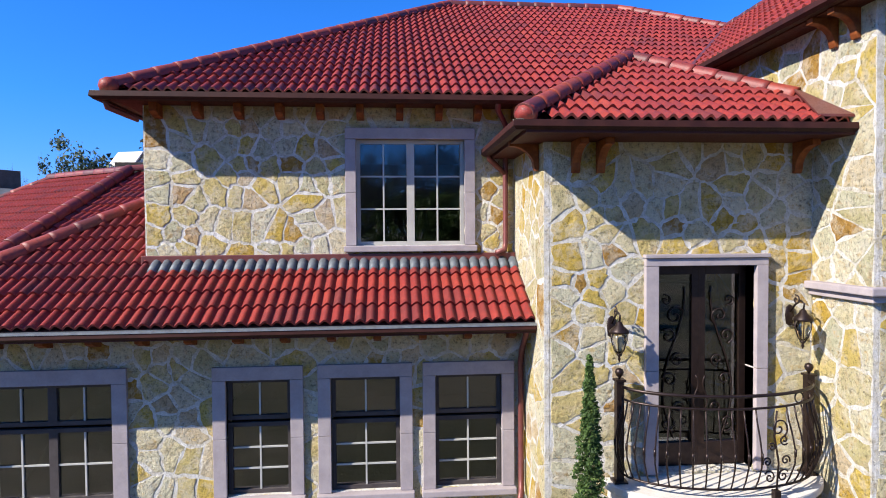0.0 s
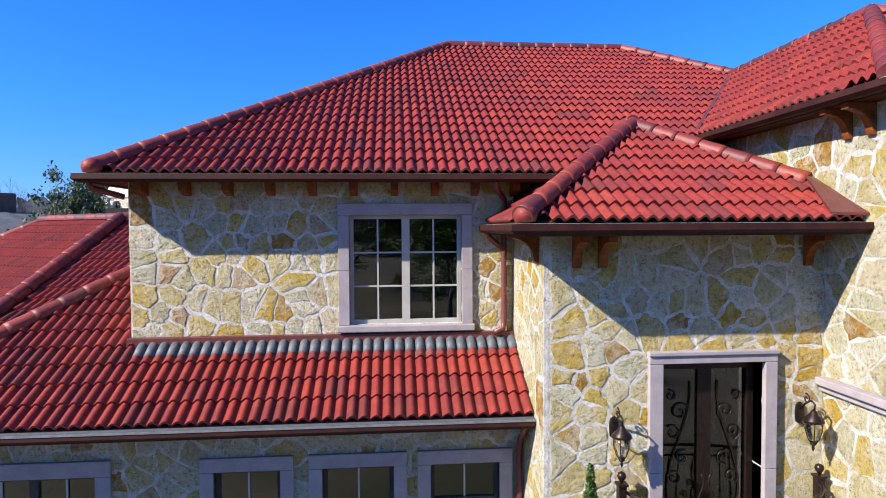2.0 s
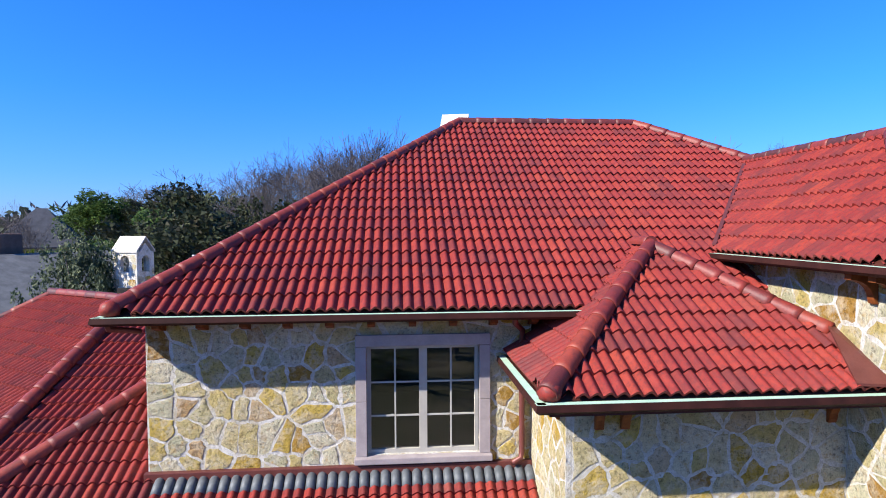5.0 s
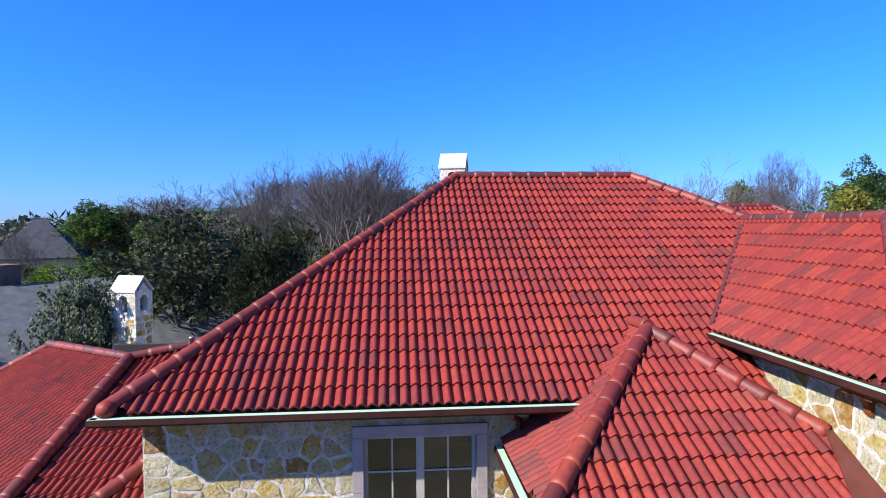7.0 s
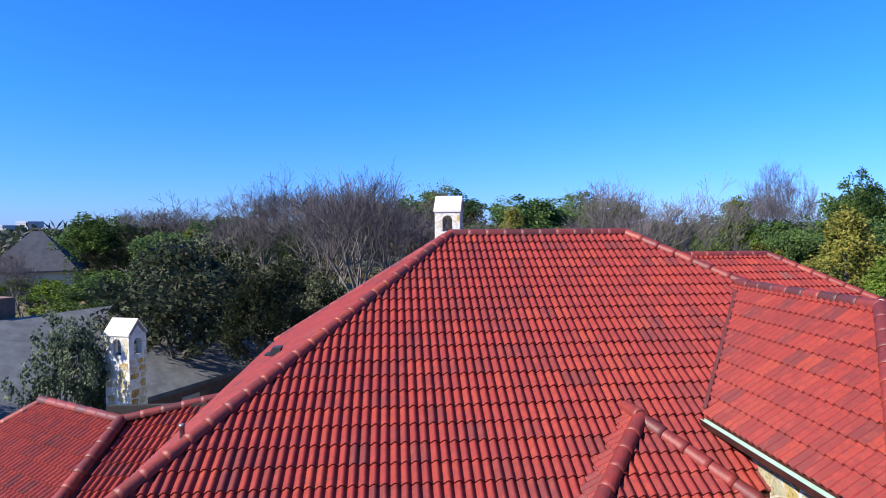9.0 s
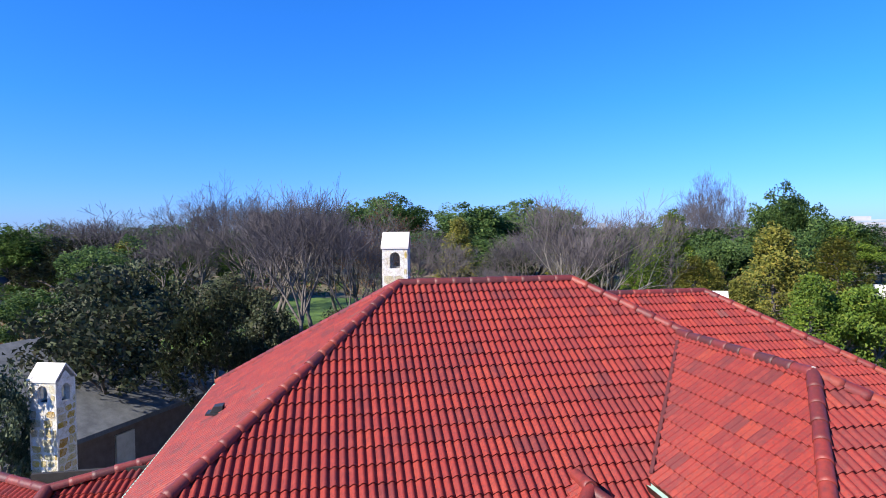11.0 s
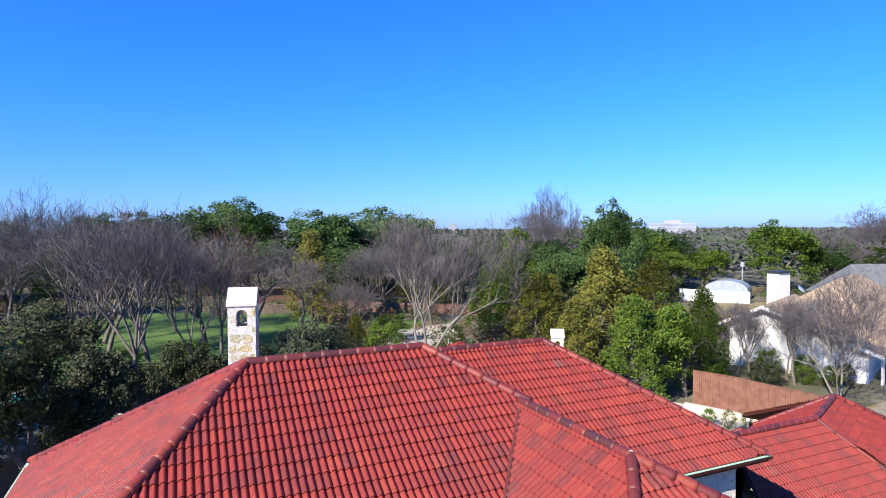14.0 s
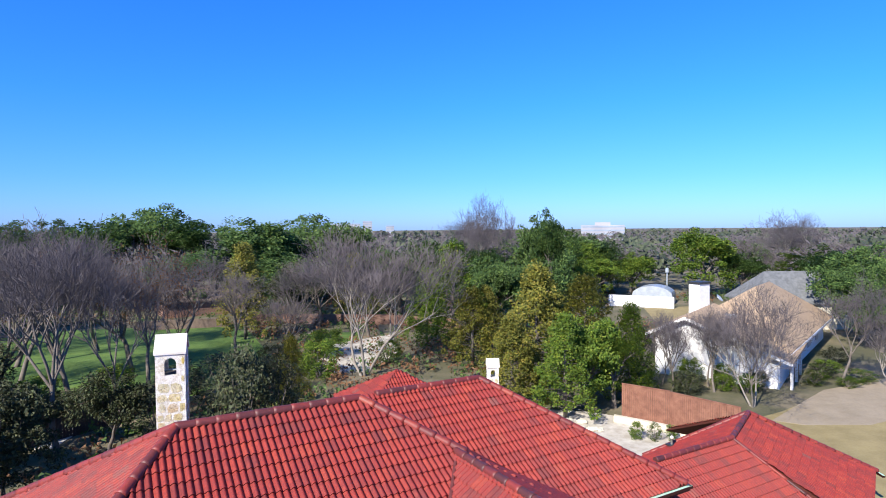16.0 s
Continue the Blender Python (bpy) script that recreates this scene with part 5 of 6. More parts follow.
for row in (
    ("oak", 6.6, 129, 17.6, 9.5), ("oak", -3, 129, 14.7, 8.5), ("oak", 15.5, 120, 15.3, 9), ("oak", 22.3, 108, 14.2, 8), ("oak", 31, 118, 15.4, 9), ("oak", 36.3, 108, 14.6, 7.5),
    ("oak", -12, 145, 14.6, 9), ("oak", -52, 126, 11.5, 9), ("oak", -30, 120, 11.8, 9), ("oak", 10, 100, 9.5, 7), ("oak", 25, 96, 9, 6.5),
    ("pale_bare", 58.6, 87.7, 17.4, 6.2), ("bare", 68, 100.6, 15, 7), ("oak", 56, 66, 14.3, 4.2), ("oak", 60, 76, 14.2, 4.4), ("oak", 66, 82, 11, 6), ("oak", 76, 86, 11.5, 6), ("oak", 84, 84, 11, 6), ("oak", 50, 92, 10.5, 6),
    ("cedar", 29.9, 38.1, 9.9, 4.6), ("cedar", 32.5, 35.4, 9.2, 4.2), ("conifer", 26.4, 30.8, 7.0, 3.3), ("conifer", 33.2, 31.4, 7.2, 2.8), ("cedar", 29.1, 46.6, 7.4, 3.6), ("cedar", 24.4, 34.2, 6.7, 3.2), ("green", 29.2, 32.2, 6.6, 2.8), ("green", 30.8, 30.6, 5.6, 2.2),
    ("conifer", 31.2, 53.6, 11.5, 4.6), ("conifer", 30.7, 58.4, 8.4, 3.4), ("cedar", 14.1, 72.7, 11.4, 4.6), ("oak", 39.1, 47.4, 9.8, 3.2), ("cedar", 36, 44, 8.0, 2.8),
    ("green", 91.8, 68.3, 11.9, 6.2), ("green", 66, 72, 8.4, 3.4), ("green", 76, 79, 7.4, 4.4), ("green", 86, 80, 7.6, 4.4), ("pale_bare", 121, 68.7, 14.5, 7.5), ("oak", 76.7, 36.5, 10.4, 4.8), ("oak", 67.5, 30, 6.4, 3), ("oak", 88, 44, 9.5, 5.5), ("green", 100, 56, 8.5, 6),
    ("pale_bare", 19.2, 48.8, 12, 6.6), ("bare", 14.6, 58.3, 6.2, 3.4), ("bush", 15.5, 50, 3.5, 2.2), ("dark_bush", 6.2, 35.6, 6.6, 2.0), ("dark_bush", 8.4, 36.8, 5.4, 1.8), ("cedar", 10.6, 41, 5.6, 1.8),
    ("rust", -3.4, 59.7, 11, 4.6), ("bare", -7.8, 69.3, 13, 6.4), ("bare", -6.8, 57.5, 11.6, 5.0), ("bare", 1.7, 61, 10.4, 5.6), ("bare", -9.2, 61, 12.6, 6.4), ("bare", -24, 76, 11.8, 6.8), ("bare", -38, 88, 11.6, 7.6),
    ("bare", -10.6, 76.7, 15, 6.8), ("bare", -15.9, 72, 13.6, 5.6), ("bare", 24, 76, 9, 5.5), ("bare", 8, 78, 9.6, 5.5), ("bare", -17, 60, 10.5, 5), ("bare", 27, 66, 8, 4.5), ("bare", -1, 74, 11.5, 5.5),
    ("bare", -2.4, 50.6, 12.2, 4.6), ("rust", 2.5, 54, 11.4, 4.0), ("bare", -7, 50.5, 12.2, 4.6), ("bare", 5.5, 57, 9, 4), ("dark_bush", -8, 46.5, 3.2, 2.4), ("dark_bush", -3, 48.5, 2.2, 1.8), ("dark_bush", 7, 44, 4.6, 2.4), ("dark_bush", 9.8, 47, 3.4, 2.2), ("dark_bush", 12.5, 52, 3.2, 2.2), ("bare", 11, 62, 8.5, 4),
    ("bare", 36.2, 33.4, 5.2, 1.9), ("bare", 38.6, 33.0, 4.6, 1.6), ("bush", 39.6, 31.6, 1.6, 1.3), ("dark_bush", 37.4, 34.4, 2.0, 1.4), ("bush", 41.4, 29.6, 1.3, 1.1), ("bare", 42.6, 28.4, 5.4, 2.0),
    ("bush", 0.1, 52.8, 2.6, 2.0), ("bush", -5, 53.4, 2.2, 2.0), ("dark_bush", 4.5, 47.6, 3.2, 2.2), ("bush", 2.2, 47.8, 1.6, 1.3), ("dark", -9.6, 49.5, 6.4, 3.2),
    ("dark", -9.7, 28.6, 8.2, 3.3), ("dark", -6.3, 27.6, 7.6, 2.1), ("dark", -4.4, 31.5, 6.2, 2.2), ("dark", -16.2, 41.5, 7.6, 3.2), ("dark", -12, 36, 8.4, 3), ("olive", -10.95, 20.3, 6.2, 1.3),
    ("oak", -36, 78.6, 10.8, 5.6), ("green", -37, 63.4, 4.2, 3.2), ("oak", -25, 52.5, 5.4, 3.2), ("green", -30, 56, 4.2, 3), ("oak", -24, 64, 9, 5), ("oak", -44, 92, 10.6, 6.5), ("dark", -14.2, 20.0, 4.5, 0.8), ("dark", -0.5, 39.5, 5.0, 2.1), ("dark", -5.0, 41.4, 4.4, 1.9), ("bare", -3, 41.2, 12.4, 4.0), ("bare", 0.6, 43.2, 11.8, 3.6), ("dark_bush", 2.2, 42.6, 3.6, 1.9), ("bare", -28.4, 47.7, 7.6, 1.8), ("oak", -20, 88, 10.4, 6),
    ("bush", 49, 26.6, 1.3, 1.2), ("dark_bush", 51.5, 27.4, 1.5, 1.3), ("bush", 54, 28.3, 1.2, 1.3), ("dark_bush", 57.5, 29.4, 1.8, 1.6), ("oak", 72, 34, 8.5, 3.6), ("oak", 76, 30, 7, 3.6), ("bare", 41.4, 30.8, 6.2, 1.7), ("bush", 42.6, 30.2, 1.9, 1.1), ("bush", 41.0, 32.2, 2.2, 1.2), ("dark_bush", 43.9, 28.2, 1.6, 0.9), ("bare", 40.2, 33.2, 5.6, 1.6),
    ("pale_bare", 39.3, 25.7, 8.0, 4.2), ("bare", 40.4, 29.5, 6.1, 2.2), ("bare", 37.6, 31.2, 6.0, 1.8), ("bare", 51.2, 25.7, 8.3, 3), ("pale_bare", 52.5, 22.5, 6, 3),
    ("bush", 50.5, 24.8, 0.9, 1.0), ("bush", 53.2, 25.4, 1.0, 1.6), ("bush", 36.6, 33.5, 1.6, 1.4), ("dark_bush", 38.4, 30.4, 1.8, 1.6), ("bush", 42.2, 28.0, 1.6, 1.0),
    ("bush", 27.2, 25.4, 1.15, 0.5), ("bush", 27.9, 24.6, 1.2, 0.52), ("bush", 28.9, 24.2, 1.0, 0.45), ("bush", 24.2, 31.2, 0.9, 1.2), ("bush", 21.6, 33.4, 0.8, 1.4),
    ("bush", 19, 58, 3.0, 2.2), ("bush", 23, 52, 2.4, 1.8), ("oak", 44, 60, 8.5, 4.0), ("oak", 47, 72, 10, 5), ("oak", 38, 80, 9.6, 5.5),
    # unseen, behind the camera: added to throw shade on the ground the panes reflect
    ("bare", -14, -19, 10, 4.5), ("oak", -21, -17, 9, 5), ("bare", -4, -17, 9.5, 4.5), ("oak", 3, -21, 8, 4), ("bush", -8, -14, 1.6, 1.8), ("bush", -16, -12, 1.5, 1.6), ("bush", -1, -15, 1.4, 1.6),
    ("bare", -9, -26, 11, 6), ("bare", 6, -30, 12, 6), ("oak", -20, -34, 10, 6), ("bare", 16, -24, 10, 5), ("oak", 0, -46, 11, 8),
):
    tree(*row)

rnd = random.Random(21)
for _ in range(125):
    d, a = 55 + 90 * rnd.random() ** 0.8, radians(rnd.uniform(-46, 68))
    x, y = d * math.sin(a), d * math.cos(a)
    open_land = (-20 < x < 15 and 50 < y < 90) or (34 < x < 84 and 18 < y < 50) or (60 < x < 90 and 45 < y < 74) or (-64 < x < -38 and 60 < y < 88) or (x - 13) ** 2 + (y - 97) ** 2 < 90
    if open_land or (-0.68 < x / y < -0.47 and y < 82):
        continue
    kind = rnd.choice(("bare", "bare", "bare", "oak", "oak", "green", "cedar", "dark"))
    hh = rnd.uniform(6.5, 10.5)
    tree(kind, x, y, hh, hh * rnd.uniform(0.38, 0.52))

# slender cypress beside the balcony
rnd = random.Random(4)
cyp = tagged(new("cypress"), "slim dark green cypress against the stone bay", "tree")
cyp.location = (1.44, 6.22, 0)
part("trunk", Mesh().tube([(0, 0, 0), (0.01, 0, 1.8), (0, 0, 3.6)], [0.045, 0.03, 0.006], 7), M_BARK, cyp, smooth=True)
m = Mesh()
for j in range(330):
    z = 0.15 + 3.62 * j / 330
    rr = 0.46 * max(0.01, 1 - z / 3.85) * rnd.uniform(0.3, 1.0)
    a = j * 2.4
    leaves(m, rnd, Vector((rr * math.cos(a), rr * math.sin(a), z)), 0.03 + 0.06 * (1 - j / 330), 74, 0.036, 3.2)
part("crown", m, M_OAK, cyp, fix=False)

# undergrowth between the gardens
rnd = random.Random(31)
m = Mesh()
m2 = Mesh()
for _ in range(2600):
    d, a = 32 + 90 * rnd.random() ** 0.9, radians(rnd.uniform(-48, 66))
    x, y = d * math.sin(a), d * math.cos(a)
    if (-20 < x < 15 and 46 < y < 90) or (36 < x < 110 and y < 45) or (62 < x < 84 and 50 < y < 70) or (-15 < x < -1 and 40 < y < 53) or (-26 < x < -6 and 15 < y < 40) or (10 < x < 37 and y < 36):
        continue
    leaves(m if rnd.random() < 0.5 else m2, rnd, Vector((x, y, height(x, y) + rnd.uniform(0.1, 0.7))), rnd.uniform(0.5, 1.3), 34, 0.32, 0.6)
single("undergrowth", m, M_OAK, "low green undergrowth between the gardens", "undergrowth", kind="stuff", fix=False)
single("dry_undergrowth", m2, M_RUST, "dry brown undergrowth and leaf litter", "undergrowth", kind="stuff", fix=False)

# far woods to the horizon
rnd = random.Random(11)
for name, material, share, label in (("far_woods", M_FAR, 0.5, "evergreen woods reaching to the horizon"), ("far_bare_woods", M_TWIG, 0.6, "bare winter woods reaching to the horizon")):
    m = Mesh()
    for _ in range(int(2600 * share)):
        d = 110 + 900 * rnd.random() ** 1.7
        a = radians(rnd.uniform(-62, 84))
        x, y = d * math.sin(a), d * math.cos(a)
        if 62 < x < 100 and 50 < y < 80:
            continue
        h = rnd.uniform(6.5, 10.5) + d * 0.0012
        rr = rnd.uniform(3.0, 5.5)
        sz = 0.9 + d * 0.0035
        for _ in range(46 if d < 300 else 26):
            u = Vector((rnd.gauss(0, 1), rnd.gauss(0, 1), abs(rnd.gauss(0, 0.9)))).normalized()
            p = Vector((x, y, 1.8 + h * 0.45)) + Vector((u.x * rr, u.y * rr, u.z * h * 0.55)) * rnd.uniform(0.6, 1.0)
            b = Vector((rnd.uniform(-1, 1), rnd.uniform(-1, 1), rnd.uniform(-1, 1))).normalized()
            c = b.orthogonal().normalized()
            q = (0.5, 0.4) if name == "far_woods" else (0.8, 0.12)
            k = len(m.v)
            m.v += [tuple(p - b * sz * q[0]), tuple(p + c * sz * q[1]), tuple(p + b * sz * q[0]), tuple(p - c * sz * q[1])]
            m.f.append((k, k + 1, k + 2, k + 3))
    single(name, m, material, label, "woods", kind="stuff", fix=False)


# ---- surroundings ----
sheet("lawn", [(-22, 53), (-10, 53.5), (-2, 47.4), (5, 49.5), (14, 58), (16, 84), (-6, 92), (-24, 84)], 0.02, M_LAWN, "mown green lawn behind the trees", "lawn")
sheet("lawn", [(20, 62), (25, 62), (27, 70), (21, 72)], 0.02, M_LAWN, "mown green lawn behind the trees", "lawn")
sheet("dry_lawn", [(24, 12.3), (75, 12.3), (75, 23), (54, 25), (46, 24.6), (40, 24), (33, 24), (26, 18)], 0.02, M_DRYLAWN, "straw-coloured winter lawn", "lawn")
sheet("dry_lawn", [(64, 55), (76, 50), (84, 62), (74, 66)], 0.02, M_DRYLAWN, "straw-coloured winter lawn", "lawn")
sheet("driveway", [(37.5, 23.2), (44.0, 24.6), (48, 25.4), (62, 24.0), (62, 17.6), (42, 19.4), (38.4, 21.6)], 0.035, M_CONCRETE, "tan concrete driveway beside the neighbouring house", "driveway")
sheet("gravel_path", [(20, 26), (25, 23.5), (31, 22.2), (31.5, 25.5), (28.5, 31), (24.5, 34.5), (19, 35)], 0.03, M_GRAVEL, "pale gravel and rock garden behind the house", "path")
sheet("gravel_path", [(15, 52), (20, 50), (26, 56), (30, 66), (22, 64)], 0.03, M_GRAVEL, "pale gravel and bare earth in the garden", "path")
sheet("pool_deck", [(-13.5, 48.6), (-3.4, 42.0), (-1.8, 45.2), (-12, 52)], 0.06, M_CAPSTONE, "pale stone pool deck", "pool deck")
sheet("pool_water", [(-12.2, 48.7), (-4.2, 43.4), (-3.2, 44.9), (-11.4, 50.4)], 0.08, M_WATER, "turquoise swimming pool water", "pool")

M_FENCE = plain("brown_fence_boards", (0.15, 0.062, 0.04), (0.24, 0.11, 0.07), 2.5, 0.85, 0, 0.004, 40)
M_DARKFENCE = plain("dark_fence_boards", (0.05, 0.03, 0.024), (0.085, 0.05, 0.04), 2.5, 0.9)
M_WHITE = plain("white_painted_brick", (0.66, 0.65, 0.66), (0.76, 0.75, 0.75), 3, 0.85, 0, 0.006, 30)
M_BEIGEROOF = plain("tan_shingles", (0.27, 0.185, 0.115), (0.40, 0.29, 0.185), 2.2, 0.95, 0, 0.015, 8)
M_GREYROOF = plain("grey_shingles", (0.09, 0.095, 0.10), (0.16, 0.165, 0.17), 2.0, 0.95, 0, 0.015, 8)
M_SLATE = plain("dark_slate", (0.028, 0.032, 0.045), (0.055, 0.06, 0.08), 1.5, 0.9, 0, 0.01, 6)
M_BRICK = plain("brown_brick", (0.16, 0.085, 0.06), (0.24, 0.14, 0.10), 4, 0.9, 0, 0.006, 20)
# second brick with shade mixed into its colour, beside brown_brick
M_DARKWALL = plain("shaded_brick", (0.12, 0.085, 0.065), (0.17, 0.125, 0.10), 3, 0.9)
M_PALEWALL = plain("pale_limestone", (0.48, 0.43, 0.33), (0.60, 0.55, 0.45), 3, 0.95, 0, 0.01, 18)
M_OFFICE = plain("office_concrete", (0.27, 0.27, 0.30), (0.34, 0.34, 0.37), 0.05, 0.8)
M_OFFGLASS = plain("office_windows", (0.20, 0.24, 0.30), (0.28, 0.33, 0.40), 0.05, 0.3)
M_STEEL = plain("galvanised_steel", (0.42, 0.46, 0.50), (0.56, 0.60, 0.64), 1.2, 0.35, 0.5)


def board_fence(pts, tops, base, material, label, w=0.14):
    """Boards side by side along a line; tops: the height of each stretch."""
    f = thing("fence", label, "fence", at=(*pts[0], base))
    o = Vector((*pts[0], base))
    for (a, b), top in zip(zip(pts, pts[1:]), tops):
        a, b = Vector((*a, base)), Vector((*b, base))
        d = (b - a).normalized()
        out = Vector((d.y, -d.x, 0))
        n = round((b - a).length / w)
        w = (b - a).length / n
        box = Mesh().add([Vector(p) for p in ((0, 0, 0), (w - 0.012, 0, 0), (w - 0.012, 0.02, 0), (0, 0.02, 0), (0, 0, top), (w - 0.012, 0, top), (w - 0.012, 0.02, top), (0, 0.02, top))],
                         [(0, 1, 5, 4), (1, 2, 6, 5), (2, 3, 7, 6), (3, 0, 4, 7), (4, 5, 6, 7)])
        data = box.data("board", material)
        rot = Matrix((d, -out, Vector((0, 0, 1)))).transposed().to_4x4()
        for k in range(n):
            ob = new("board", data)
            ob.parent = f
            ob.matrix_parent_inverse = Matrix.Identity(4)
            ob.matrix_basis = Matrix.Translation(a - o + d * (w * k) + Vector((0, 0, random.uniform(-0.015, 0.015)))) @ rot
        for z in (0.3, top - 0.25):
            m = Mesh().prism([a - o - out * 0.03 + Vector((0, 0, z)), b - o - out * 0.03 + Vector((0, 0, z)), b - o - out * 0.08 + Vector((0, 0, z)), a - o - out * 0.08 + Vector((0, 0, z))], (0, 0, 0.09))
            part("fence_rail", m, material, f)
        cap = Mesh().prism([a - o + out * 0.03 + Vector((0, 0, top)), b - o + out * 0.03 + Vector((0, 0, top)), b - o - out * 0.09 + Vector((0, 0, top)), a - o - out * 0.09 + Vector((0, 0, top))], (0, 0, 0.04))
        part("cap_board", cap, material, f)


board_fence([(29.8, 29.0), (30.95, 26.0), (31.7, 21.6)], [2.25, 2.2], 1.8, M_FENCE, "red-brown stained board fence with a stepped top")
board_fence([(-9.5, 40.2), (-5.1, 42.4), (3.4, 47.4)], [1.9, 1.9], 1.8, M_DARKFENCE, "dark weathered board fence in the shade", 0.2)
single("retaining_wall", Mesh().prism([(28.7, 28.6, 1.75), (29.9, 25.7, 1.75), (30.7, 21.8, 1.75), (30.4, 21.7, 1.75), (29.6, 25.6, 1.75), (28.4, 28.4, 1.75)], (0, 0, 0.5)), M_PALEWALL, "low pale limestone retaining wall before the fence", "wall", kind="structure", bevel=0.02)
rnd = random.Random(8)
for k in range(46):
    x, y = rnd.uniform(21.5, 26.5), rnd.uniform(26, 33.5)
    s = rnd.uniform(0.12, 0.42)
    v = [Vector((rnd.uniform(0.7, 1.1) * math.cos(a) * math.cos(b), rnd.uniform(0.7, 1.1) * math.sin(a) * math.cos(b), rnd.uniform(0.4, 0.7) * math.sin(b))) * s for b in (-0.9, 0.0, 0.8) for a in (6.283 * q / 6 for q in range(6))]
    f = [(t * 6 + q, t * 6 + (q + 1) % 6, (t + 1) * 6 + (q + 1) % 6, (t + 1) * 6 + q) for t in range(2) for q in range(6)] + [(12, 13, 14, 15, 16, 17), (5, 4, 3, 2, 1, 0)]
    ob = single("boulder", Mesh().add(v, f), M_PALEWALL, "pale limestone boulder in the rock garden", "boulder", "rock garden boulders")
    ob.location = (x, y, height(x, y) + s * 0.25)


# garage wing
part("garage_wall", Mesh().prism([(21.7, 19.3, 0.0), (16.6, 17.0, 0.0), (18, 12.5, 0.0), (22, 10.5, 0.0), (28.3, 13.5, 0.0)], (0, 0, 3.7)), M_MORTAR, house, "limestone wall of the garage wing")


def garage_slope(name, pts, label):
    """A tiled slope of any plan: pts are 3D, lowest edge first."""
    a, b, c = Vector(pts[0]), Vector(pts[1]), Vector(pts[-1])
    n = (b - a).cross(c - a).normalized()
    if n.z < 0:
        n = -n
    down = Vector((n.x, n.y, 0))
    slope = down.length / n.z
    up = -down.normalized()
    e = Vector((up.y, -up.x, 0))
    poly = [(p[0], p[1]) for p in pts]
    area = sum(p[0] * q[1] - q[0] * p[1] for p, q in zip(poly, poly[1:] + poly[:1]))
    if area < 0:
        poly = poly[::-1]
    return roof_plane(name, poly, a, (e.x, e.y), slope, a, label, 60)


GZ, GE = 6.2, 3.8
ga, gl, gr, gm = Vector((24.45, 16.5, GZ)), Vector((21.5, 19.8, GE)), Vector((28.8, 13.3, GE)), Vector((20.9, 14.9, GZ))
g1 = garage_slope("garage_roof_back", [gl, gl + (gm - ga) * 1.5, (16.5, 14.9, 5.17), gm, ga], "weathered red tiled slope of the garage roof")
g3 = garage_slope("garage_roof_front", [(22.3, 10.5, 3.87), gr, ga, gm], "weathered red tiled slope of the garage roof")
g4 = garage_slope("garage_roof_end", [gr, gl + Vector((4.0, 2.0, 0)), ga], "weathered red tiled slope of the garage roof")
gd = garage_slope("garage_link_roof", [(14.5, 11.2, 3.87), (22.07, 11.2, 3.87), (20.9, 14.9, 6.2), (16.5, 14.9, 6.2)], "red and grey tiled slope linking house and garage")
cap_row(g1, gm + Vector((0, 0, 0.05)), ga + Vector((0, 0, 0.05)), 0.11, 0.4)
cap_row(g1, gl, ga + Vector((0, 0, 0.05)), 0.11, 0.4, name="hip_tile")
cap_row(g3, gr, ga + Vector((0, 0, 0.05)), 0.11, 0.4, name="hip_tile")
cap_row(gd, (16.5, 14.9, 6.24), (20.9, 14.9, 6.24), 0.11, 0.4)
cap_row(gd, (22.05, 11.25, 3.98), (20.9, 14.9, 6.24), 0.06, 0.8, name="valley_trim")
gutter([(28.7, 12.9, GE - 0.05), (28.95, 13.3, GE - 0.05), (26.6, 17.2, GE - 0.05)])
wv = thing("roof_vent", "small white roof vent pipe on the garage tiles", "roof vent", at=(21.95, 18.6, 4.75))
part("pipe", Mesh().lathe([(0.06, -0.15), (0.06, 0.16), (0.1, 0.17), (0.09, 0.25), (0.02, 0.3)], sides=10), M_CAPSTONE, wv, smooth=True)
part("flashing", Mesh().box(-0.2, 0.2, -0.2, 0.2, -0.16, -0.1), M_BLACKVENT, wv)
# low hip roof behind the main ridge
bk = [(8.3, 22.6, 6.9), (13.2, 22.4, 6.9), (12.6, 26.5, 6.9), (8.6, 26.8, 6.9)]
ap = (10.9, 24.6, 8.25)
for k in range(4):
    garage_slope("rear_tower_roof", [bk[k], bk[(k + 1) % 4], ap], "red tiled slope of a rear hip roof")
part("rear_tower_wall", Mesh().prism([(x * 0.96 + 10.9 * 0.04, y * 0.96 + 24.6 * 0.04, 0) for x, y, z in bk], (0, 0, 6.85)), M_MORTAR, house, "limestone wall of the rear tower")


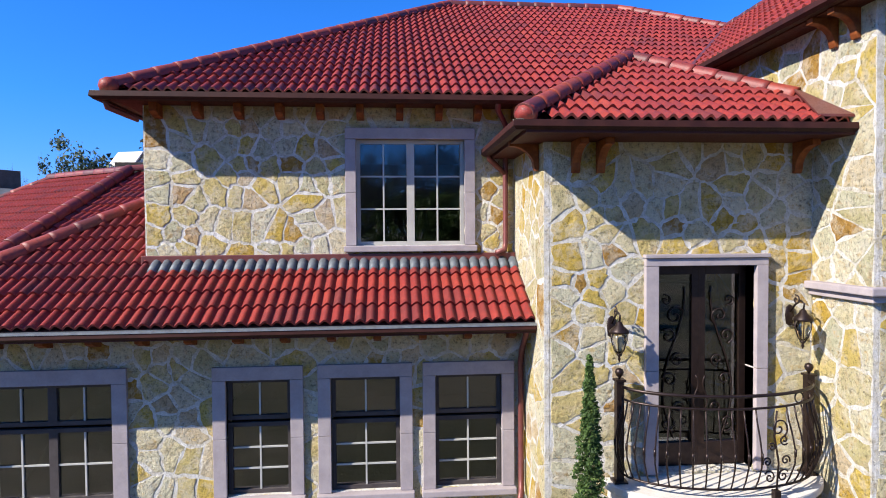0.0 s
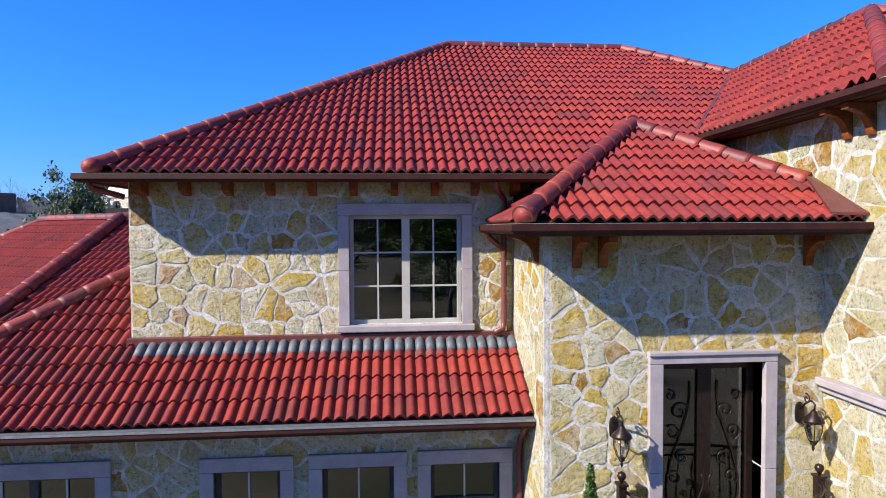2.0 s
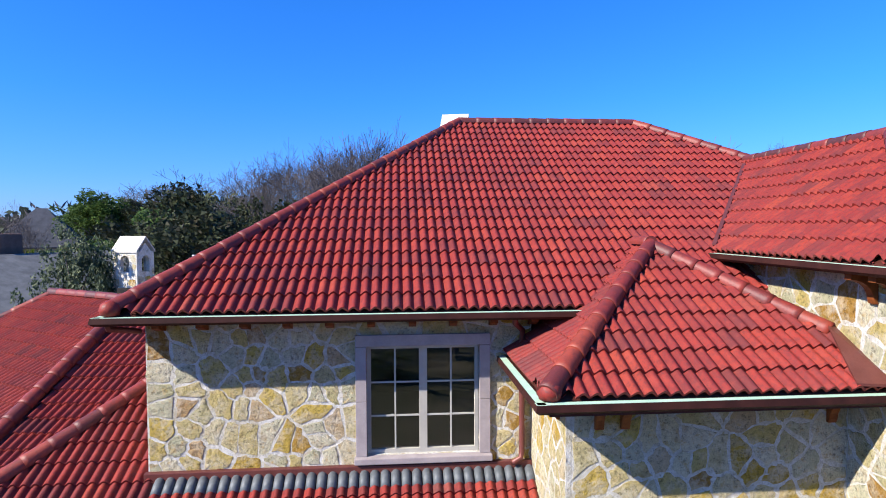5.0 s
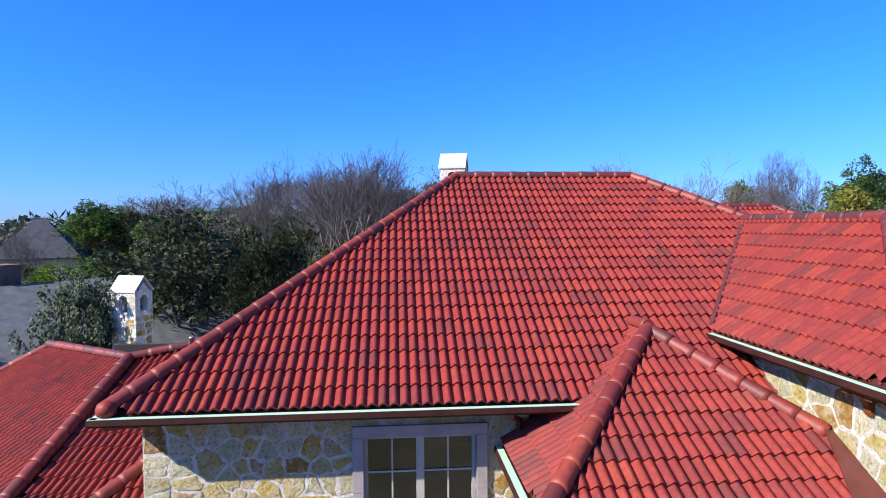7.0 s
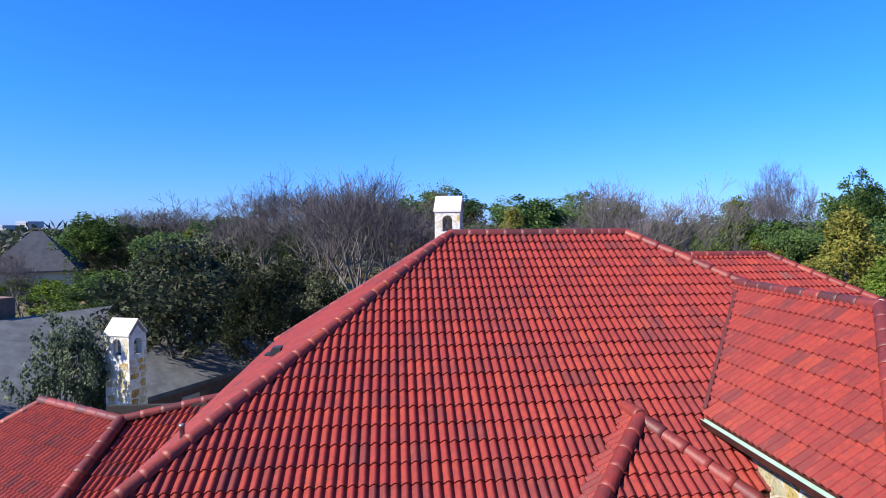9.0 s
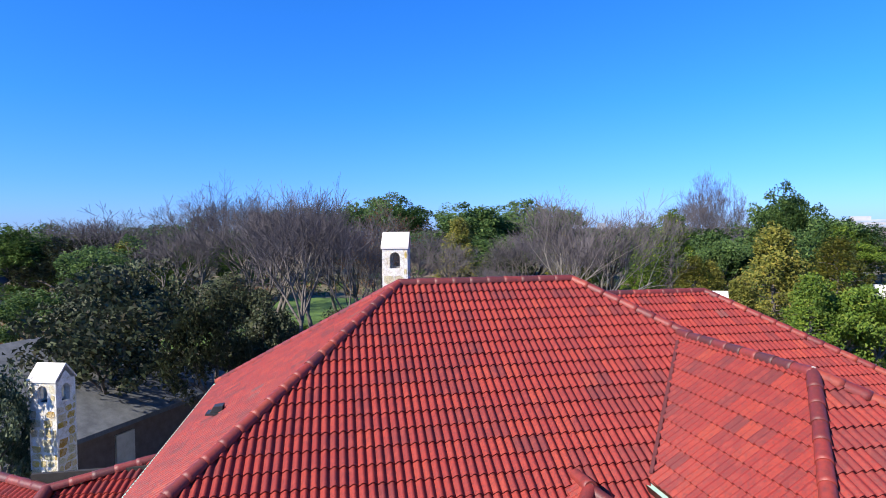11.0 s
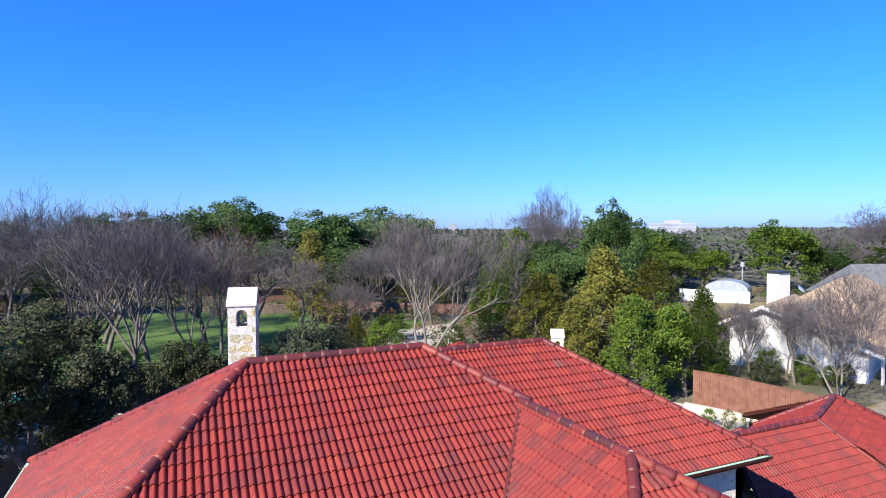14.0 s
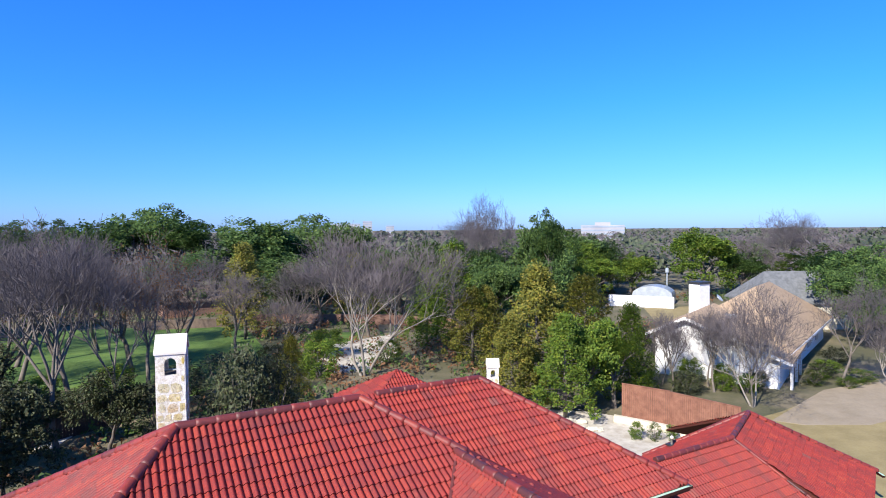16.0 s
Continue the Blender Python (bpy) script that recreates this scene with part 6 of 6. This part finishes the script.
# neighbouring house with tan roof
def neighbour():
    A, B = Vector((41.5, 36.1, 1.7)), Vector((45.3, 27.3, 1.7))
    d = (B - A).normalized()
    back = Vector((-d.y, d.x, 0))
    L, D = (B - A).length, 10.0
    t = thing("neighbour_house", "single-storey white brick house with tan shingle roof", "house", at=A)
    P = lambda s, b, z: d * s + back * b + Vector((0, 0, z))
    sx, hl, hp, hr = 2.6, 3.9, 5.2, 2.6
    prof = [(0, 0), (L, 0), (L, hr), (sx, hp), (0, hl)]
    part("wall", Mesh().prism([P(s, 0, z) for s, z in prof], back * D), M_WHITE, t, "white painted brick wall")
    o = 0.7
    sl, sr = (hp - hl) / sx, (hp - hr) / (L - sx)
    for nm, p in (("roof_slope", [(-1.0, hl - sl * 1.0), (sx, hp)]), ("roof_slope", [(L + 1.0, hr - sr * 1.0), (sx, hp)])):
        (s0, z0), (s1, z1) = p
        part(nm, Mesh().prism([P(s0, -o, z0 + 0.04), P(s1, -o, z1 + 0.04), P(s1, D, z1 + 0.04), P(s0, D, z0 + 0.04)], (0, 0, 0.16)), M_BEIGEROOF, t, "weathered tan shingle slope")
        part("barge_board", Mesh().prism([P(s0, -o - 0.03, z0 - 0.1), P(s1, -o - 0.03, z1 - 0.1), P(s1, -o - 0.03, z1 + 0.16), P(s0, -o - 0.03, z0 + 0.16)], back * -0.05), M_WHITE, t, "white barge board")
    for k in range(3):
        part("porch_post", Mesh().box(-0.08, 0.08, -0.08, 0.08, 0, hr - 0.2), M_WHITE, t, "white porch post").location = P(L + 0.8, 0.4 + 3.0 * k, 0)
    c = part("chimney", Mesh().box(-0.75, 0.75, -0.6, 0.6, 2.0, 7.4), M_WHITE, t, "white brick chimney")
    c.location = P(1.6, 8.5, 0)
    part("chimney_cap", Mesh().box(-0.85, 0.85, -0.7, 0.7, 7.4, 7.6), M_BLACKVENT, c)
    part("skylight", Mesh().box(-0.6, 0.6, -0.4, 0.4, -0.05, 0.14), M_STEEL, t, "glazed roof skylight").matrix_basis = Matrix.Translation(P(sx + 2.0, 7.0, hp - sr * 2.0 + 0.2)) @ pose(0, 0, 0, 0, 0, -66)
    part("satellite_dish", Mesh().lathe([(0.02, 0.0), (0.25, 0.06), (0.42, 0.2), (0.40, 0.2), (0.24, 0.09)], sides=14), M_STEEL, t, "white satellite dish", smooth=True).matrix_basis = Matrix.Translation(P(sx, 12.0, hp + 0.4)) @ pose(0, 0, 0, 50, 0, 20)
    # main block: a long hip roof behind the gable
    F = Vector((47.3, 27.6, 0)) - Vector((A.x, A.y, 0))
    u, v = Vector((0.937, 0.348, 0)), Vector((-0.348, 0.937, 0))
    Q = lambda a, b, z: F + u * a + v * b + Vector((0, 0, z))
    part("main_wall", Mesh().prism([Q(1.0, 0.8, 0), Q(25.0, 0.8, 0), Q(25.0, 10.2, 0), Q(1.0, 10.2, 0)], (0, 0, 2.5)), M_WHITE, t, "white painted brick wall")
    c0, c1, c2, c3, p0, p1 = Q(0, 0, 2.45), Q(26, 0, 2.45), Q(26, 11, 2.45), Q(0, 11, 2.45), Q(11.5, 5, 6.75), Q(18, 5, 6.75)
    for pts in ([c0, c1, p1, p0], [c2, c3, p0, p1], [c3, c0, p0], [c1, c2, p1]):
        part("roof_slope", Mesh().prism(pts, (0, 0, 0.16)), M_BEIGEROOF, t, "weathered tan shingle slope")
    part("fascia", Mesh().prism([Q(0, -0.03, 2.36), Q(26, -0.03, 2.36), Q(26, -0.03, 2.6), Q(0, -0.03, 2.6)], v * -0.05), M_WHITE, t, "white fascia board")
    for k in range(4):
        part("window", Mesh().prism([Q(4 + 5 * k, 0.74, 0.8), Q(5.6 + 5 * k, 0.74, 0.8), Q(5.6 + 5 * k, 0.74, 2.0), Q(4 + 5 * k, 0.74, 2.0)], v * 0.05), M_OFFGLASS, t, "dark shaded window")


neighbour()


def gable_house(name, x, y, w, d, eave, ridge, turn, wall, roof, label, hip=0.0, base=1.7, windows=0):
    """A plain house: ridge along local x; hip: how far the ridge ends are drawn in."""
    t = thing(name, label, "house", at=(x, y, base), turn=turn)
    part("wall", Mesh().prism([(-w / 2, -d / 2, 0), (w / 2, -d / 2, 0), (w / 2, d / 2, 0), (-w / 2, d / 2, 0)], (0, 0, eave)), wall, t)
    o = 0.5
    e, k = eave - 0.1, ridge
    a, b, c, q = (-w / 2 - o, -d / 2 - o, e), (w / 2 + o, -d / 2 - o, e), (w / 2 + o, d / 2 + o, e), (-w / 2 - o, d / 2 + o, e)
    r0, r1 = (-w / 2 - o + hip, 0, k), (w / 2 + o - hip, 0, k)
    for pts in ([a, b, r1, r0], [c, q, r0, r1], [b, c, r1], [q, a, r0]):
        part("roof_slope", Mesh().prism(pts, (0, 0, 0.18)), roof, t)
    for i in range(windows):
        wx = -w / 2 + w * (i + 0.5) / windows
        part("window", Mesh().box(wx - 0.6, wx + 0.6, -d / 2 - 0.05, -d / 2 + 0.02, 0.9, 2.2), M_OFFGLASS, t)
    return t


gh = gable_house("neighbour_house", -14.9, 28.6, 15, 11.5, 2.4, 5.2, 61, M_DARKWALL, M_GREYROOF, "low brick house with grey shingle roof", 4.0)
part("side_door", Mesh().box(0.4, 1.3, -5.85, -5.74, 0.0, 1.9), M_PALEWALL, gh, "pale side door")
part("chimney", Mesh().box(-4.0, -2.4, 0.6, 1.6, 3.6, 6.2), M_BRICK, gh, "brown brick chimney", 0.03)
for i, (sx, sy) in enumerate(((5.0, -2.6), (6.2, -2.2), (3.4, -3.2), (1.2, -2.8))):
    part("roof_vent", Mesh().lathe([(0.12, -0.6), (0.12, 0.12), (0.2, 0.14), (0.05, 0.24)], (sx, sy, 5.2 - abs(sy) * 0.46 + 0.1), 8), M_PIPE, gh, "grey metal roof vent")
gable_house("slate_roof_house", -46.3, 81, 9, 8.5, 4.0, 8.8, 20, M_PALEWALL, M_SLATE, "large house with steep dark slate hip roof", 4.4, windows=3)
gable_house("grey_roof_house", -64, 84, 16, 9, 4.0, 6.8, 0, M_PALEWALL, M_GREYROOF, "long house with grey shingle roof", 2.0, windows=3)
gable_house("grey_roof_house", 77, 44.5, 12, 8, 3.4, 6.9, -30, M_PALEWALL, M_GREYROOF, "neighbouring house with grey shingle roof", 3.0)
gable_house("brown_roof_house", 13, 100, 12, 8, 2.4, 4.2, 5, M_BRICK, M_DARKWALL, "brown house with low roof beyond the lawn", 3.0)
single("white_garden_wall", Mesh().prism([(71.5, 71, 1.7), (77, 62.6, 1.7), (77.3, 62.8, 1.7), (71.8, 71.2, 1.7)], (0, 0, 1.9)), M_WHITE, "white painted garden wall", "wall", kind="structure")
single("garden_wall", Mesh().prism([(3, 86, 1.7), (14, 83, 1.7), (14.1, 83.3, 1.7), (3.1, 86.3, 1.7)], (0, 0, 1.3)), M_DARKWALL, "brown garden wall beyond the lawn", "wall", kind="structure")
single("brick_garden_wall", Mesh().prism([(16, 84, 1.7), (21, 82, 1.7), (33, 73, 1.7), (41, 62, 1.7), (41.3, 62.2, 1.7), (33.2, 73.3, 1.7), (21.1, 82.3, 1.7), (16.1, 84.3, 1.7)], (0, 0, 1.4)), M_BRICK, "red-brown garden wall among the trees", "wall", kind="structure")
shed = thing("metal_shed", "arched galvanised metal shed", "shed", at=(80.5, 69.5, 1.7), turn=-58)
part("shell", Mesh().prism([(3.2 * math.cos(a), -2.2, 1.6 + 1.5 * math.sin(a)) for a in (math.pi * k / 10 for k in range(11))] + [(-3.2, -2.2, 0), (3.2, -2.2, 0)], (0, 4.4, 0)), M_STEEL, shed, "ribbed galvanised shell")
mast = thing("mast", "slim metal mast with a small tank on top", "mast", at=(85, 70.5, 1.7))
part("pole", Mesh().tube([(0, 0, 0), (0, 0, 5.2)], 0.11, 8), M_STEEL, mast)
part("tank", Mesh().lathe([(0.22, 4.9), (0.34, 5.0), (0.34, 5.6), (0.1, 5.8)], sides=10), M_STEEL, mast)


# distant buildings
def block(name, x, y, w, d, floors, fh, turn, label, top=0.0):
    t = thing(name, label, "office building", at=(x, y, 1.8), turn=turn)
    part("wall", Mesh().box(-w / 2, w / 2, -d / 2, d / 2, 0, floors * fh), M_OFFICE, t)
    for k in range(floors):
        part("window_band", Mesh().box(-w / 2 - 0.15, w / 2 + 0.15, -d / 2 - 0.15, d / 2 + 0.15, k * fh + fh * 0.4, k * fh + fh * 0.8), M_OFFGLASS, t)
    if top:
        part("plant_room", Mesh().box(-w * 0.18, w * 0.18, -d * 0.3, d * 0.3, floors * fh, floors * fh + top), M_OFFICE, t)


block("office_building", 440, 440, 42, 20, 4, 3.7, -45, "wide white office block above the far trees", 3.0)
for x, y, w, f in ((330, 900, 26, 6), (352, 892, 18, 6), (372, 886, 14, 7), (405, 872, 12, 5), (-350, 560, 30, 4), (-332, 575, 14, 5)):
    block("office_tower", x, y, w, 16, f, 3.6, -20, "pale distant tower above the tree line")
